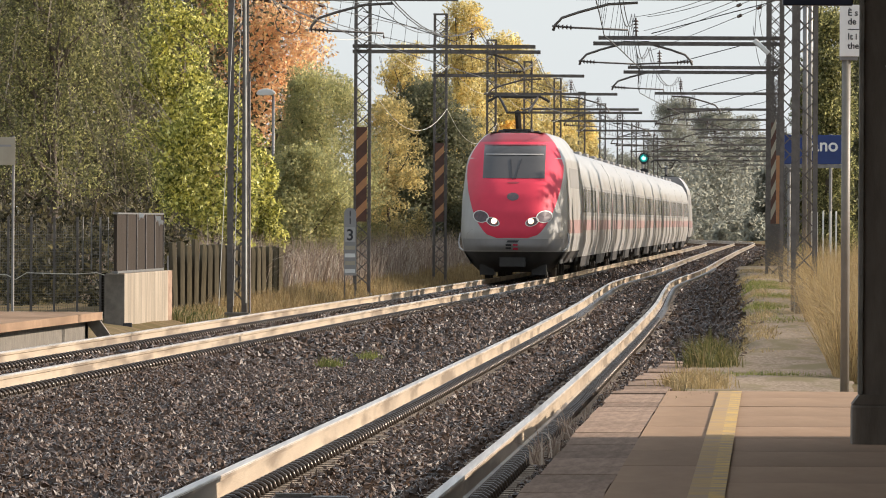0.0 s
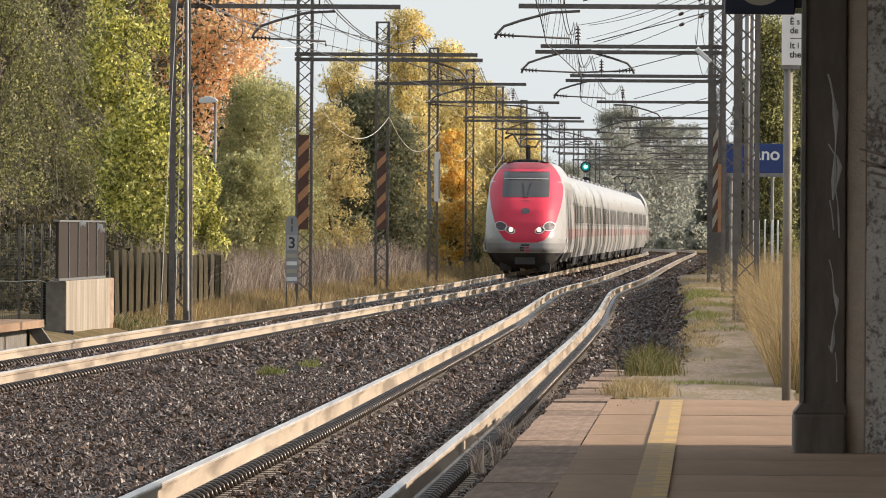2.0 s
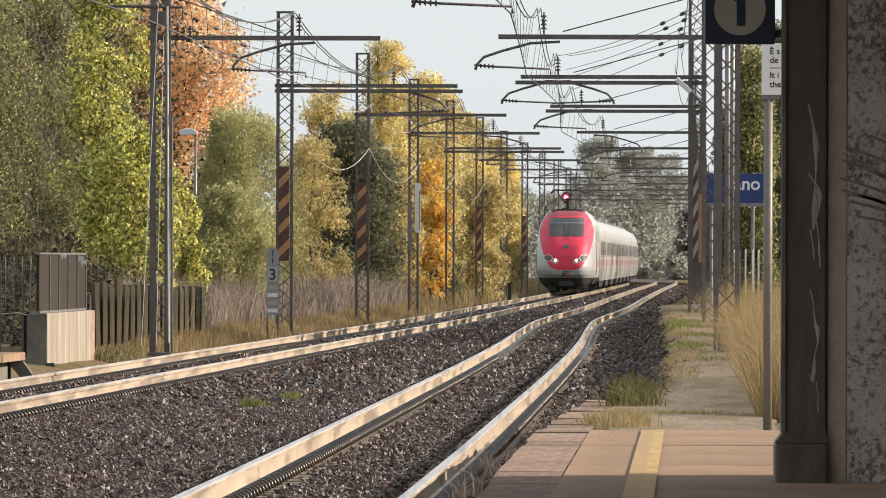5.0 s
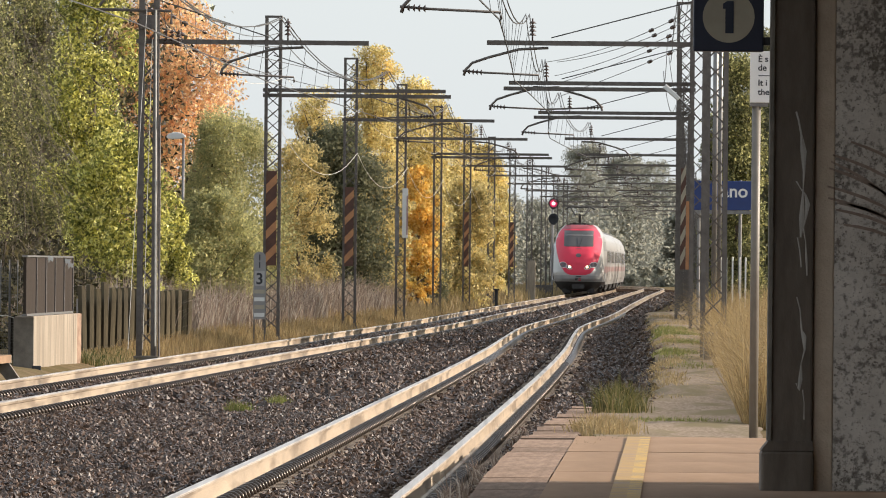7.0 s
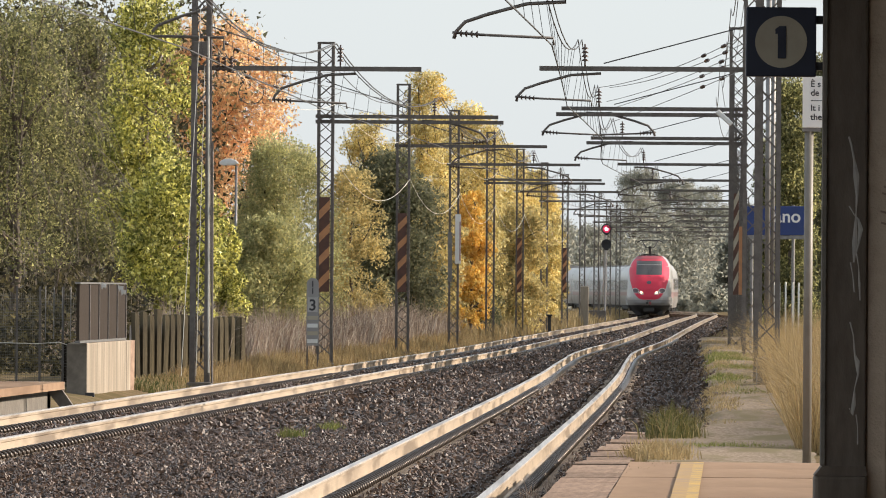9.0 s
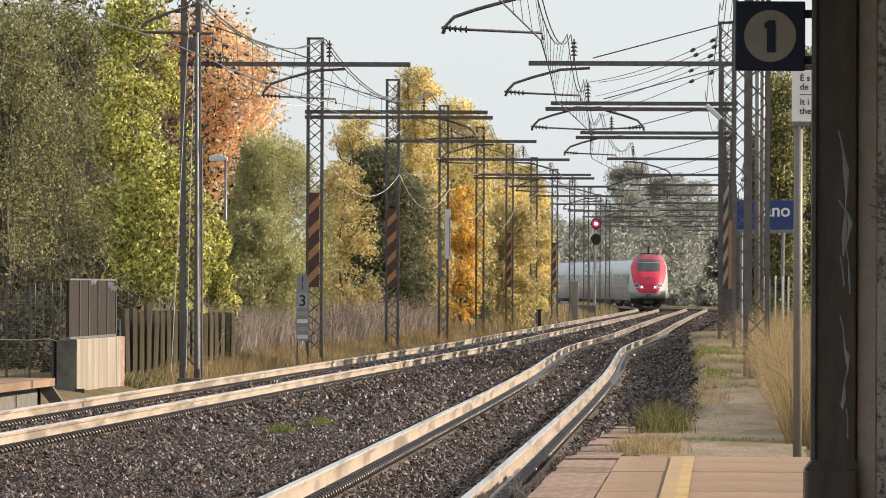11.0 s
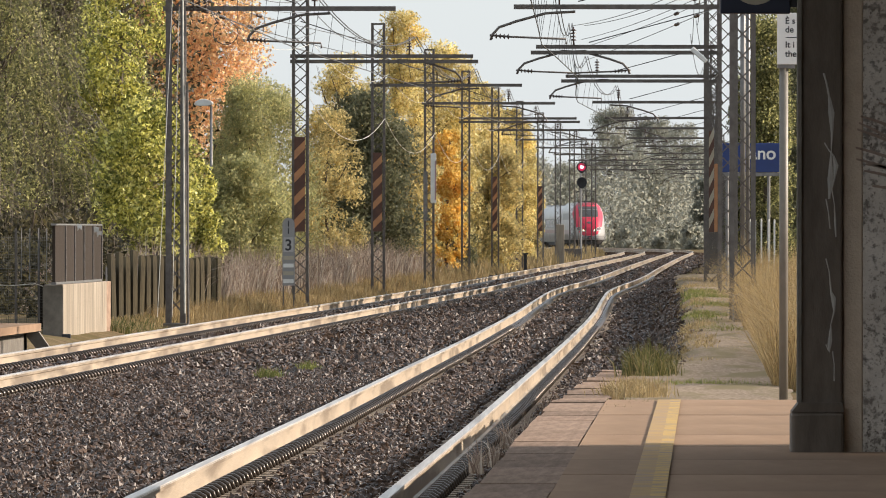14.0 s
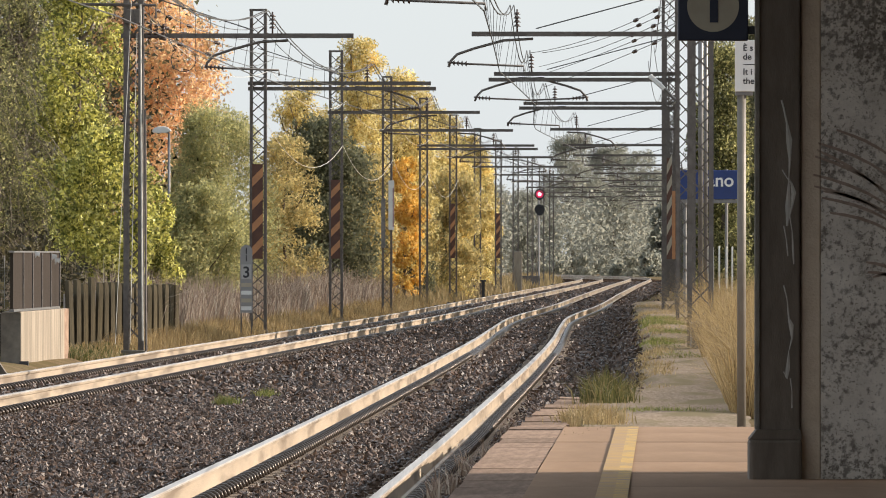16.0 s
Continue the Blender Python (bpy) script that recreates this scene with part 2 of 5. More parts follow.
L_ORANGE = leaf_mat("leaf_orange", [(0.54, 0.32, 0.19), (0.74, 0.47, 0.26), (0.86, 0.61, 0.34), (0.90, 0.75, 0.46)], 0.66)
L_GOLD = leaf_mat("leaf_gold_olive", [(0.30, 0.28, 0.14), (0.46, 0.385, 0.17), (0.62, 0.49, 0.21), (0.76, 0.61, 0.29)], 0.58)
# far leaves paled and greyed: distance haze is put into their colour
L_FAR = leaf_mat("leaf_haze_olive", [(0.275, 0.285, 0.245), (0.29, 0.295, 0.25), (0.31, 0.305, 0.25), (0.345, 0.33, 0.258)], 0.85)
L_AMBER = leaf_mat("leaf_amber", [(0.46, 0.27, 0.06), (0.70, 0.43, 0.09), (0.86, 0.58, 0.14), (0.90, 0.72, 0.28)])
G_DRY = leaf_mat("dry_grass", [(0.253, 0.184, 0.092), (0.380, 0.276, 0.138), (0.483, 0.356, 0.172), (0.299, 0.230, 0.115)], 0.3)
G_REED = leaf_mat("dry_reed", [(0.20, 0.135, 0.10), (0.25, 0.175, 0.13), (0.35, 0.26, 0.195), (0.46, 0.36, 0.275), (0.62, 0.53, 0.43)], 0.25)
G_GREEN = leaf_mat("green_grass", [(0.05, 0.065, 0.018), (0.085, 0.1, 0.028), (0.13, 0.135, 0.04), (0.2, 0.17, 0.07)], 0.3)

G_TUFT = leaf_mat("tuft_grass", [(0.07, 0.075, 0.022), (0.13, 0.13, 0.04), (0.20, 0.17, 0.06), (0.32, 0.24, 0.11)], 0.35)
G_GOLD = leaf_mat("golden_grass", [(0.19, 0.125, 0.058), (0.37, 0.255, 0.12), (0.52, 0.38, 0.185), (0.25, 0.18, 0.085)], 0.45)
G_LUSH = leaf_mat("lush_grass", [(0.10, 0.125, 0.03), (0.16, 0.18, 0.045), (0.23, 0.235, 0.06), (0.30, 0.26, 0.10)], 0.3)

# ---- mesh tools ----
class Geo:
    def __init__(self):
        self.v, self.f = [], []

    def box(self, x0, x1, y0, y1, z0, z1):
        k = len(self.v)
        self.v += [(x, y, z) for z in (z0, z1) for y in (y0, y1) for x in (x0, x1)]
        self.f += [tuple(k + i for i in q) for q in ((0, 2, 3, 1), (4, 5, 7, 6), (0, 1, 5, 4), (2, 6, 7, 3), (0, 4, 6, 2), (1, 3, 7, 5))]
        return self

    def bar(self, a, b, r, n=4, r2=None, caps=True):
        """A straight bar from a to b, n-sided, that may taper."""
        a, b = Vector(a), Vector(b)
        q = (b - a).to_track_quat("Z", "Y")
        k = len(self.v)
        for p, rr in ((a, r), (b, r if r2 is None else r2)):
            for i in range(n):
                w = 2 * math.pi * (i + 0.5) / n
                self.v.append(tuple(p + q @ Vector((rr * math.cos(w), rr * math.sin(w), 0))))
        self.f += [(k + i, k + (i + 1) % n, k + n + (i + 1) % n, k + n + i) for i in range(n)]
        if caps:
            self.f += [tuple(k + n - 1 - i for i in range(n)), tuple(k + n + i for i in range(n))]
        return self

    def tube(self, pts, r, n=5):
        """One bent tube through all the points."""
        pts = [Vector(q) for q in pts]
        k, m = len(self.v), len(pts)
        side = None
        for i, q in enumerate(pts):
            t = (pts[min(i + 1, m - 1)] - pts[max(i - 1, 0)]).normalized()
            if side is None:
                side = t.orthogonal().normalized()
            else:
                side = (side - t * side.dot(t)).normalized()
            up = t.cross(side)
            for j in range(n):
                w = 2 * math.pi * j / n
                self.v.append(tuple(q + side * (r * math.cos(w)) + up * (r * math.sin(w))))
        for i in range(m - 1):
            a = k + i * n
            self.f += [(a + j, a + (j + 1) % n, a + n + (j + 1) % n, a + n + j) for j in range(n)]
        self.f += [tuple(k + n - 1 - j for j in range(n)), tuple(k + (m - 1) * n + j for j in range(n))]
        return self

    def prism(self, poly, axis, d0, d1):
        """A flat outline pushed from d0 to d1 along an axis: poly in the two others."""
        k, m = len(self.v), len(poly)
        for d in (d0, d1):
            for a, b in poly:
                self.v.append({"x": (d, a, b), "y": (a, d, b), "z": (a, b, d)}[axis])
        self.f += [(k + i, k + (i + 1) % m, k + m + (i + 1) % m, k + m + i) for i in range(m)]
        self.f += [tuple(k + m - 1 - i for i in range(m)), tuple(k + m + i for i in range(m))]
        return self

    def grid(self, rows):
        """A sheet from rows of points, all of one length."""
        k, w = len(self.v), len(rows[0])
        for r in rows:
            self.v += [tuple(p) for p in r]
        for j in range(len(rows) - 1):
            for i in range(w - 1):
                a = k + j * w + i
                self.f.append((a, a + 1, a + w + 1, a + w))
        return self

    def mesh(self, name, material, smooth=False):
        me = bpy.data.meshes.new(name)
        me.from_pydata(self.v, [], self.f)
        bm = bmesh.new()
        bm.from_mesh(me)
        bmesh.ops.recalc_face_normals(bm, faces=bm.faces)
        bm.to_mesh(me)
        bm.free()
        me.materials.append(material)
        if smooth:
            me.polygons.foreach_set("use_smooth", [True] * len(me.polygons))
        return me


def part(name, geo, material, parent=None, label="", smooth=False, bevel=0.0):
    ob = new(name, geo.mesh(name, material, smooth) if isinstance(geo, Geo) else geo)
    if parent is not None:
        ob.parent = parent
    if label:
        ob["label"] = label
    if bevel:
        b = ob.modifiers.new("edge", "BEVEL")
        b.width, b.segments, b.limit_method = bevel, 2, "ANGLE"
    return ob


def thing(name, label, category, m=None, group="", kind=""):
    ob = tagged(new(name), label, category, group, kind)
    if m is not None:
        ob.matrix_world = m
    return ob


def lettering(name, text, size, material, parent, m, depth=0.004, align="LEFT"):
    """Raised letters in the built-in font; they face -y."""
    cu = bpy.data.curves.new(name, "FONT")
    cu.body, cu.size, cu.extrude, cu.align_x = text, size, depth, align
    cu.offset = size * 0.018
    tmp = bpy.data.objects.new(name, cu)
    me = bpy.data.meshes.new_from_object(tmp)
    bpy.data.objects.remove(tmp)
    me.materials.clear()
    me.materials.append(material)
    ob = new(name, me)
    ob.parent = parent
    ob.matrix_basis = m @ pose(0, 0, 0, 90, 0, 0)
    return ob


def spline(knots):
    xs, ys = np.array([k[0] for k in knots], float), np.array([k[1] for k in knots], float)
    sl = np.gradient(ys, xs)

    def f(d):
        i = int(np.clip(np.searchsorted(xs, d) - 1, 0, len(xs) - 2))
        h = xs[i + 1] - xs[i]
        t = (d - xs[i]) / h
        return float((2 * t**3 - 3 * t**2 + 1) * ys[i] + (t**3 - 2 * t**2 + t) * h * sl[i] + (-2 * t**3 + 3 * t**2) * ys[i + 1] + (t**3 - t**2) * h * sl[i + 1])
    return f


# centre lines of the two tracks: distance ahead, offset to the right
track_l = spline([(-30, -10.5), (20, -8.9), (80, -7.2), (114, -6.25), (151, -5.22), (195, -4.0), (250, -2.45), (305, -0.93), (377, 0.735), (473, 2.96), (531, 4.33),
                  (641, 6.92), (723, 8.78), (790, 10.25), (833, 11.0), (880, 11.35), (920, 10.9), (953, 9.96), (977, 8.99), (1010, 7.4), (1073, 3.6), (1200, -8), (1500, -52), (1700, -92)])
track_r = spline([(-30, -3.3), (20, -2.28), (50, -1.69), (80.5, -1.09), (92.2, -0.86), (107.8, -0.569), (129.8, -0.165), (171.9, 0.6), (219.3, 1.38), (265, 2.02), (294.4, 2.47),
                  (318, 2.98), (353, 3.88), (489, 6.85), (662, 10.66), (790, 13.6), (850, 14.85), (905, 15.1), (953, 13.6), (1010, 11.0), (1073, 7.2), (1200, -4.4), (1500, -48.4), (1700, -88)])


def heading(tr, d):
    return math.degrees(math.atan2(tr(d + 1) - tr(d - 1), 2))

# ---- ground ----
def smooth(a, b, x):
    t = min(1, max(0, (x - a) / (b - a)))
    return t * t * (3 - 2 * t)


def ground_z(x, d):
    """Height of the ground sheet under and beside the line."""
    dl, dr = x - track_l(min(d, 1600)), x - track_r(min(d, 1600))
    z = -0.48
    z += 0.30 * smooth(-2.0, -3.4, dl)
    e = 1.55
    z += (0.62 + 0.22 * smooth(100, 200, d) - 0.56 * smooth(380, 600, d)) * smooth(e, e + 0.3 + 0.8 * smooth(108, 126, d), dr)
    z += 0.05 * noise.noise(Vector((x * 0.35, d * 0.12, 3)))
    z += 0.03 * noise.noise(Vector((x * 1.7, d * 0.6, 7)))
    return z


ds = [-30, 0, 20, 40, 55] + [60 + 2 * i for i in range(70)] + [200 + 5 * i for i in range(60)] + [500 + 20 * i for i in range(40)] + [1350, 1500, 1700, 2200, 3200, 4800]
cols = [-900, -300, -120, -60, -35, -24, -18, -14] + [-12 + 0.5 * i for i in range(50)] + [14, 18, 24, 35, 60, 120, 300, 900]
g = Geo().grid([[(track_l(min(d, 1600)) + 2 + c, d, ground_z(track_l(min(d, 1600)) + 2 + c, d)) for c in cols] for d in ds])
ground = tagged(part("ground", g, M_EARTH, None, "", True), "dry earth and thin grass beside the railway", "ground", kind="structure")


def bed_z(x, d):
    """Top of the ballast at a point; None beside it."""
    dl, dr = x - track_l(d), x - track_r(d)
    z = -0.185
    for q in (dl, dr):
        z -= 0.05 * smooth(0.30, 0.18, abs(abs(q) - 0.7535))
    if dl < -1.45:
        z -= (-1.45 - dl) * 0.55
    if dr > 1.45:
        z -= (dr - 1.45) * 0.13
    if dl > 1.4 and dr < -1.4:
        z -= 0.05 * smooth(0, 0.6, min(dl - 1.4, -1.4 - dr))
    # past the platform the stones run up the foot of the bank
    if dr > 1.45 and d > 112 and dr < 2.45 + 0.2 * noise.noise(Vector((d * 0.22, 4, 1))):
        z = max(z, ground_z(x, d) + 0.035)
    return z


rows = []
for d in [-20, 0, 20, 40, 55] + [60 + 1.5 * i for i in range(94)] + [201 + 4 * i for i in range(75)] + [500 + 12 * i for i in range(95)]:
    a, b = track_l(d) - 2.5, track_r(d) + 2.9
    n = 66
    rows.append([(a + (b - a) * i / n, d, bed_z(a + (b - a) * i / n, d) + 0.02 * noise.noise(Vector(((a + (b - a) * i / n) * 3, d * 1.5, 0)))) for i in range(n + 1)])
ballast = tagged(part("ballast_bed", Geo().grid(rows), M_BALLAST, None, "", True), "dark brown crushed-stone ballast under both tracks", "ballast", kind="structure")

# loose stones on the bed, thickest where the bed is nearest
rng = np.random.default_rng(5)


def stones(name, count, d_of, keep, size, material, parent):
    octa = np.array([(1, 0, 0), (-1, 0, 0), (0, 1, 0), (0, -1, 0), (0, 0, 1), (0, 0, -1)], float)
    tri = np.array([(0, 2, 4), (2, 1, 4), (1, 3, 4), (3, 0, 4), (2, 0, 5), (1, 2, 5), (3, 1, 5), (0, 3, 5)])
    vs = []
    for _ in range(count):
        d = d_of()
        x = rng.uniform(track_l(d) - 2.4, track_r(d) + 3.1)
        if not keep(x, d):
            continue
        s = size * rng.uniform(0.55, 1.5)
        q, _r = np.linalg.qr(rng.normal(size=(3, 3)))
        p = (octa * rng.uniform(0.6, 1.25, (6, 1)) * s * np.array([1, rng.uniform(.7, 1.3), rng.uniform(.5, .9)])) @ q
        vs.append(p + np.array([x, d, max(bed_z(x, d), ground_z(x, d)) + s * 0.25]))
    v = np.concatenate(vs)
    f = (tri[None] + 6 * np.arange(len(vs))[:, None, None]).reshape(-1, 3)
    me = bpy.data.meshes.new(name)
    me.from_pydata(v.tolist(), [], f.tolist())
    me.materials.append(material)
    ob = new(name, me)
    ob.parent = parent
    return tagged(ob, kind="stuff")


def off_rail(x, d):
    if x - track_r(d) > (1.7 if d < 114 else 2.5) + 0.14 * math.sin(d * 0.7) and rng.random() > 0.04:
        return False
    return all(min(abs(abs(x - t) - 0.7175), 9) > 0.13 for t in (track_l(d), track_r(d))) and all(abs(abs(x - t) - 0.7535) > (0.2 if rng.random() < 0.35 else 0.36) for t in (track_l(d), track_r(d)))


stones("loose_stones", 84000, lambda: 58 + 87 * rng.random() ** 1.25, off_rail, 0.027, M_STONE, ballast)
stones("far_stones", 34000, lambda: 140 + 260 * rng.random() ** 1.5, off_rail, 0.046, M_STONE, ballast)

stones("distant_stones", 11000, lambda: 370 + 430 * rng.random() ** 1.3, off_rail, 0.075, M_STONE, ballast)

# ---- tracks ----
PROFILE = [(-0.075, -0.172), (0.075, -0.172), (0.075, -0.160), (0.012, -0.142), (0.009, -0.046), (0.034, -0.036), (0.036, -0.006), (0.030, 0.0), (-0.030, 0.0), (-0.036, -0.006), (-0.034, -0.036), (-0.009, -0.046), (-0.012, -0.142), (-0.075, -0.160)]


def rail_steps():
    return [-20, 0, 20, 40, 55] + [60 + 2 * i for i in range(120)] + [300 + 5 * i for i in range(60)] + [600 + 8 * i for i in range(75)] + [1200 + 20 * i for i in range(20)]


def rail(tr, side, parent, lab):
    g, top = Geo(), Geo()
    rings, tops = [], []
    for d in rail_steps():
        h = radians(heading(tr, d))
        ox, oy = math.cos(h), -math.sin(h)
        cx = tr(d)
        rings.append([(cx + (side * 0.7535 + a) * ox, d + (side * 0.7535 + a) * oy, z) for a, z in PROFILE + PROFILE[:1]])
        tops.append([(cx + (side * 0.7535 + a) * ox, d + (side * 0.7535 + a) * oy, z) for a, z in ((-0.0365, -0.012), (-0.033, 0.003), (0.033, 0.003), (0.0365, -0.012))])
    r = part("rail", g.grid(rings), M_RAILSIDE, parent, lab)
    part("rail_head", top.grid(tops), M_RAILTOP, r, "worn bright running surface")


SLEEPER = Geo()
SLEEPER.prism([(-1.28, -0.40), (1.28, -0.40), (1.28, -0.21), (1.15, -0.185), (0.45, -0.185), (0.38, -0.215), (-0.38, -0.215), (-0.45, -0.185), (-1.15, -0.185), (-1.28, -0.21)], "y", -0.13, 0.13)
CLIP = Geo()
CLIP.tube([(-0.01, 0, -0.02), (0.008, 0, 0.018), (0.035, 0, 0.036), (0.075, 0, 0.036), (0.108, 0, 0.018), (0.125, 0, -0.03)], 0.016, 6)
CLIP.box(0.03, 0.10, -0.05, 0.05, -0.03, 0.008)
FAR_CLIP = Geo().tube([(0.0, 0, -0.02), (0.02, 0, 0.022), (0.055, 0, 0.034), (0.095, 0, 0.022), (0.12, 0, -0.02)], 0.018, 4)


def sleepers(tr, parent, first, singles, far):
    """Concrete sleepers at 0.6 m: near ones apart, each with its four clips; far ones in one mesh."""
    sm, cm = SLEEPER.mesh("sleeper", M_SLEEPER), CLIP.mesh("rail_clip", M_CLIP, True)
    for i in range(singles):
        d = first + 0.6 * i
        m = pose(tr(d), d, 0, 0, 0, -heading(tr, d))
        s = new("sleeper", sm)
        s.parent, s.matrix_basis = parent, m
        for side in (-1, 1):
            for out in (-1, 1):
                c = new("rail_clip", cm)
                c.parent = s
                c.matrix_basis = pose(side * 0.7535 + out * 0.062, 0, -0.155, 0, 0, 0 if out > 0 else 180)
    rest, clips = Geo(), Geo()
    d = first + 0.6 * singles
    while d < far:
        m = pose(tr(d), d, 0, 0, 0, -heading(tr, d))
        k = len(rest.v)
        rest.v += [tuple(m @ Vector(p)) for p in SLEEPER.v]
        rest.f += [tuple(k + i for i in f) for f in SLEEPER.f]
        for side in (-1, 1):
            for out in (-1, 1):
                cm2 = m @ pose(side * 0.7535 + out * 0.062, 0, -0.155, 0, 0, 0 if out > 0 else 180)
                k = len(clips.v)
                clips.v += [tuple(cm2 @ Vector(p)) for p in FAR_CLIP.v]
                clips.f += [tuple(k + i for i in f) for f in FAR_CLIP.f]
        d += 0.6
    tagged(part("far_sleepers", rest, M_SLEEPER, parent), kind="stuff")
    tagged(part("far_clips", clips, M_CLIP, parent), kind="stuff")


line_r = thing("railway_track", "platform-side track with worn bright rails on concrete sleepers", "railway track", kind="structure")
line_l = thing("railway_track", "far-side track with worn rails that carries the train", "railway track", kind="structure")
for tr, par in ((track_r, line_r), (track_l, line_l)):
    for side in (-1, 1):
        rail(tr, side, par, "")
sleepers(track_r, line_r, 57.6, 240, 420)
sleepers(track_l, line_l, 99.6, 220, 420)

# ---- station platform ----
P_TOP, P_END = 0.25, 89.5


def edge_r(d):
    return track_r(d) + 1.47


platform = thing("platform", "low worn station platform of brown paving slabs", "platform", kind="structure")
core = []
for d in (-25, 0, 25, 50, 60, 70, 80, P_END):
    e = edge_r(d) + 0.04
    core.append([(e, d, -0.6), (e, d, P_TOP - 0.07), (12, d, P_TOP - 0.07), (12, d, -0.6)])
pl = part("platform_core", Geo().grid(core), M_CONCD, platform)
part("platform_end", Geo().box(edge_r(P_END) + 0.04, 12, P_END - 0.05, P_END, -0.6, P_TOP - 0.072), M_CONCD, platform)
random.seed(4)
slabs = []
for v in range(4):
    s = Geo().box(-0.5, 0.5, -0.5, 0.5, -0.1, 0)
    me = s.mesh("paving_slab", M_PAVE)
    slabs.append(me)
d = 54.0
while d < P_END - 0.2:
    ln = min(3.98, P_END - d)
    e = edge_r(d + ln / 2)
    for j in range(2):
        dk = d + 1 + 2 * j
        if dk > P_END:
            break
        lk = min(1.992, 2 * (P_END - dk)) if dk + 1 > P_END else 1.992
        k = new("kerb_stone", bpy.data.meshes.get("kerb_block") or Geo().box(-0.5, 0.5, -0.5, 0.5, -0.14, 0).mesh("kerb_block", M_KERB))
        k.parent = platform
        k.matrix_basis = pose(edge_r(dk) + 0.20 + random.uniform(-.02, .01), dk, P_TOP - 0.004 + random.uniform(-.005, .001), random.uniform(-.03, .03), random.uniform(-.3, .3), -heading(track_r, d)) @ Matrix.Diagonal((0.424, lk, 1, 1))
    x = e + 0.404
    while x < 6.2:
        w = 2.6
        s = new("paving_slab", slabs[0])
        s.parent = platform
        s.matrix_basis = pose(x + w / 2, d + ln / 2, P_TOP + random.uniform(-.002, .001), 0, 0, -heading(track_r, d)) @ Matrix.Diagonal((w - 0.005, ln - 0.008, 1, 1))
        x += w
    d += 4.0
for a, b in ((-25, 54.0),):
    part("near_paving", Geo().grid([[(edge_r(q), q, P_TOP - 0.004), (12, q, P_TOP - 0.004)] for q in (a, 0, 25, b)]), M_PAVE, platform)
# the old kerb runs on past the paving, stone by stone, sinking into the grass
for k in range(13):
    dk = P_END + 1.0 + 2.0 * k
    b = new("kerb_stone", bpy.data.meshes["kerb_block"])
    b.parent = platform
    b.matrix_basis = pose(edge_r(dk) + 0.20 + 0.012 * k + random.uniform(-.03, .02), dk, P_TOP - 0.02 - 0.006 * k + random.uniform(-.02, .008), random.uniform(-.3, .3), random.uniform(-1.5, 1.5), -heading(track_r, dk) + random.uniform(-.6, .6)) @ Matrix.Diagonal((0.40, 1.93, 1.6, 1))
# the painted waiting line, in two strips with a worn joint
for o, w, ma in ((0.865, 0.10, M_YELLOW2), (0.955, 0.08, M_YELLOW)):
    part("yellow_line", Geo().grid([[(edge_r(q) + o - w / 2, q, P_TOP + 0.010), (edge_r(q) + o + w / 2, q, P_TOP + 0.010)] for q in (20, 40, 50, 60, 65, 70, 75, 80, 85, 88.8)]), ma, platform, "worn yellow safety line")
path = [[(track_r(d) + c + 0.12 * noise.noise(Vector((d * 0.3, c, 5))), d, ground_z(track_r(d) + c, d) + 0.055) for c in [1.98 + 0.5 * smooth(110, 124, d) + 0.1 * k for k in range(15)]] for d in [P_END - 0.4 + 0.8 * i for i in range(270)]]
tagged(part("gravel_path", Geo().grid(path), M_PATH, None, "", True), "pale trodden gravel path past the platform end", "path", kind="structure")

# ---- overhead line masts ----
def lattice(parent, w, dp, h, step=0.30, leg=0.034):
    for sx in (-1, 1):
        for sy in (-1, 1):
            part("leg", Geo().box(sx * w / 2 - leg, sx * w / 2 + leg, sy * dp / 2 - leg, sy * dp / 2 + leg, -0.5, h), M_IRON, parent)
    g = Geo()
    n = int(h / step)
    for i in range(n):
        z0, z1 = i * step, (i + 1) * step
        for a, b in ((-1, 1), (1, -1)):
            g.bar((a * w / 2, -dp / 2, z0), (b * w / 2, -dp / 2, z1), 0.014, 4, caps=False)
        a, b = (-1, 1) if i % 2 else (1, -1)
        g.bar((a * w / 2, dp / 2, z0), (b * w / 2, dp / 2, z1), 0.015, 4, caps=False)
        for sx in (-1, 1):
            g.bar((sx * w / 2, a * dp / 2, z0), (sx * w / 2, b * dp / 2, z1), 0.015, 4, caps=False)
    part("lacing", g, M_IRON, parent)["kind"] = "stuff"


def insulator(parent, x, z, up=True, lab=""):
    g = Geo().bar((x, 0, z), (x, 0, z + 0.42), 0.018, 6)
    for i in range(4):
        g.bar((x, 0, z + 0.1 + i * 0.075), (x, 0, z + 0.14 + i * 0.075), 0.075, 8, 0.04)
    part("insulator", g, M_INSUL, parent, lab, True)


ARM_Z, WIRE_Z, CAT_Z = 5.82, 5.20, 6.30


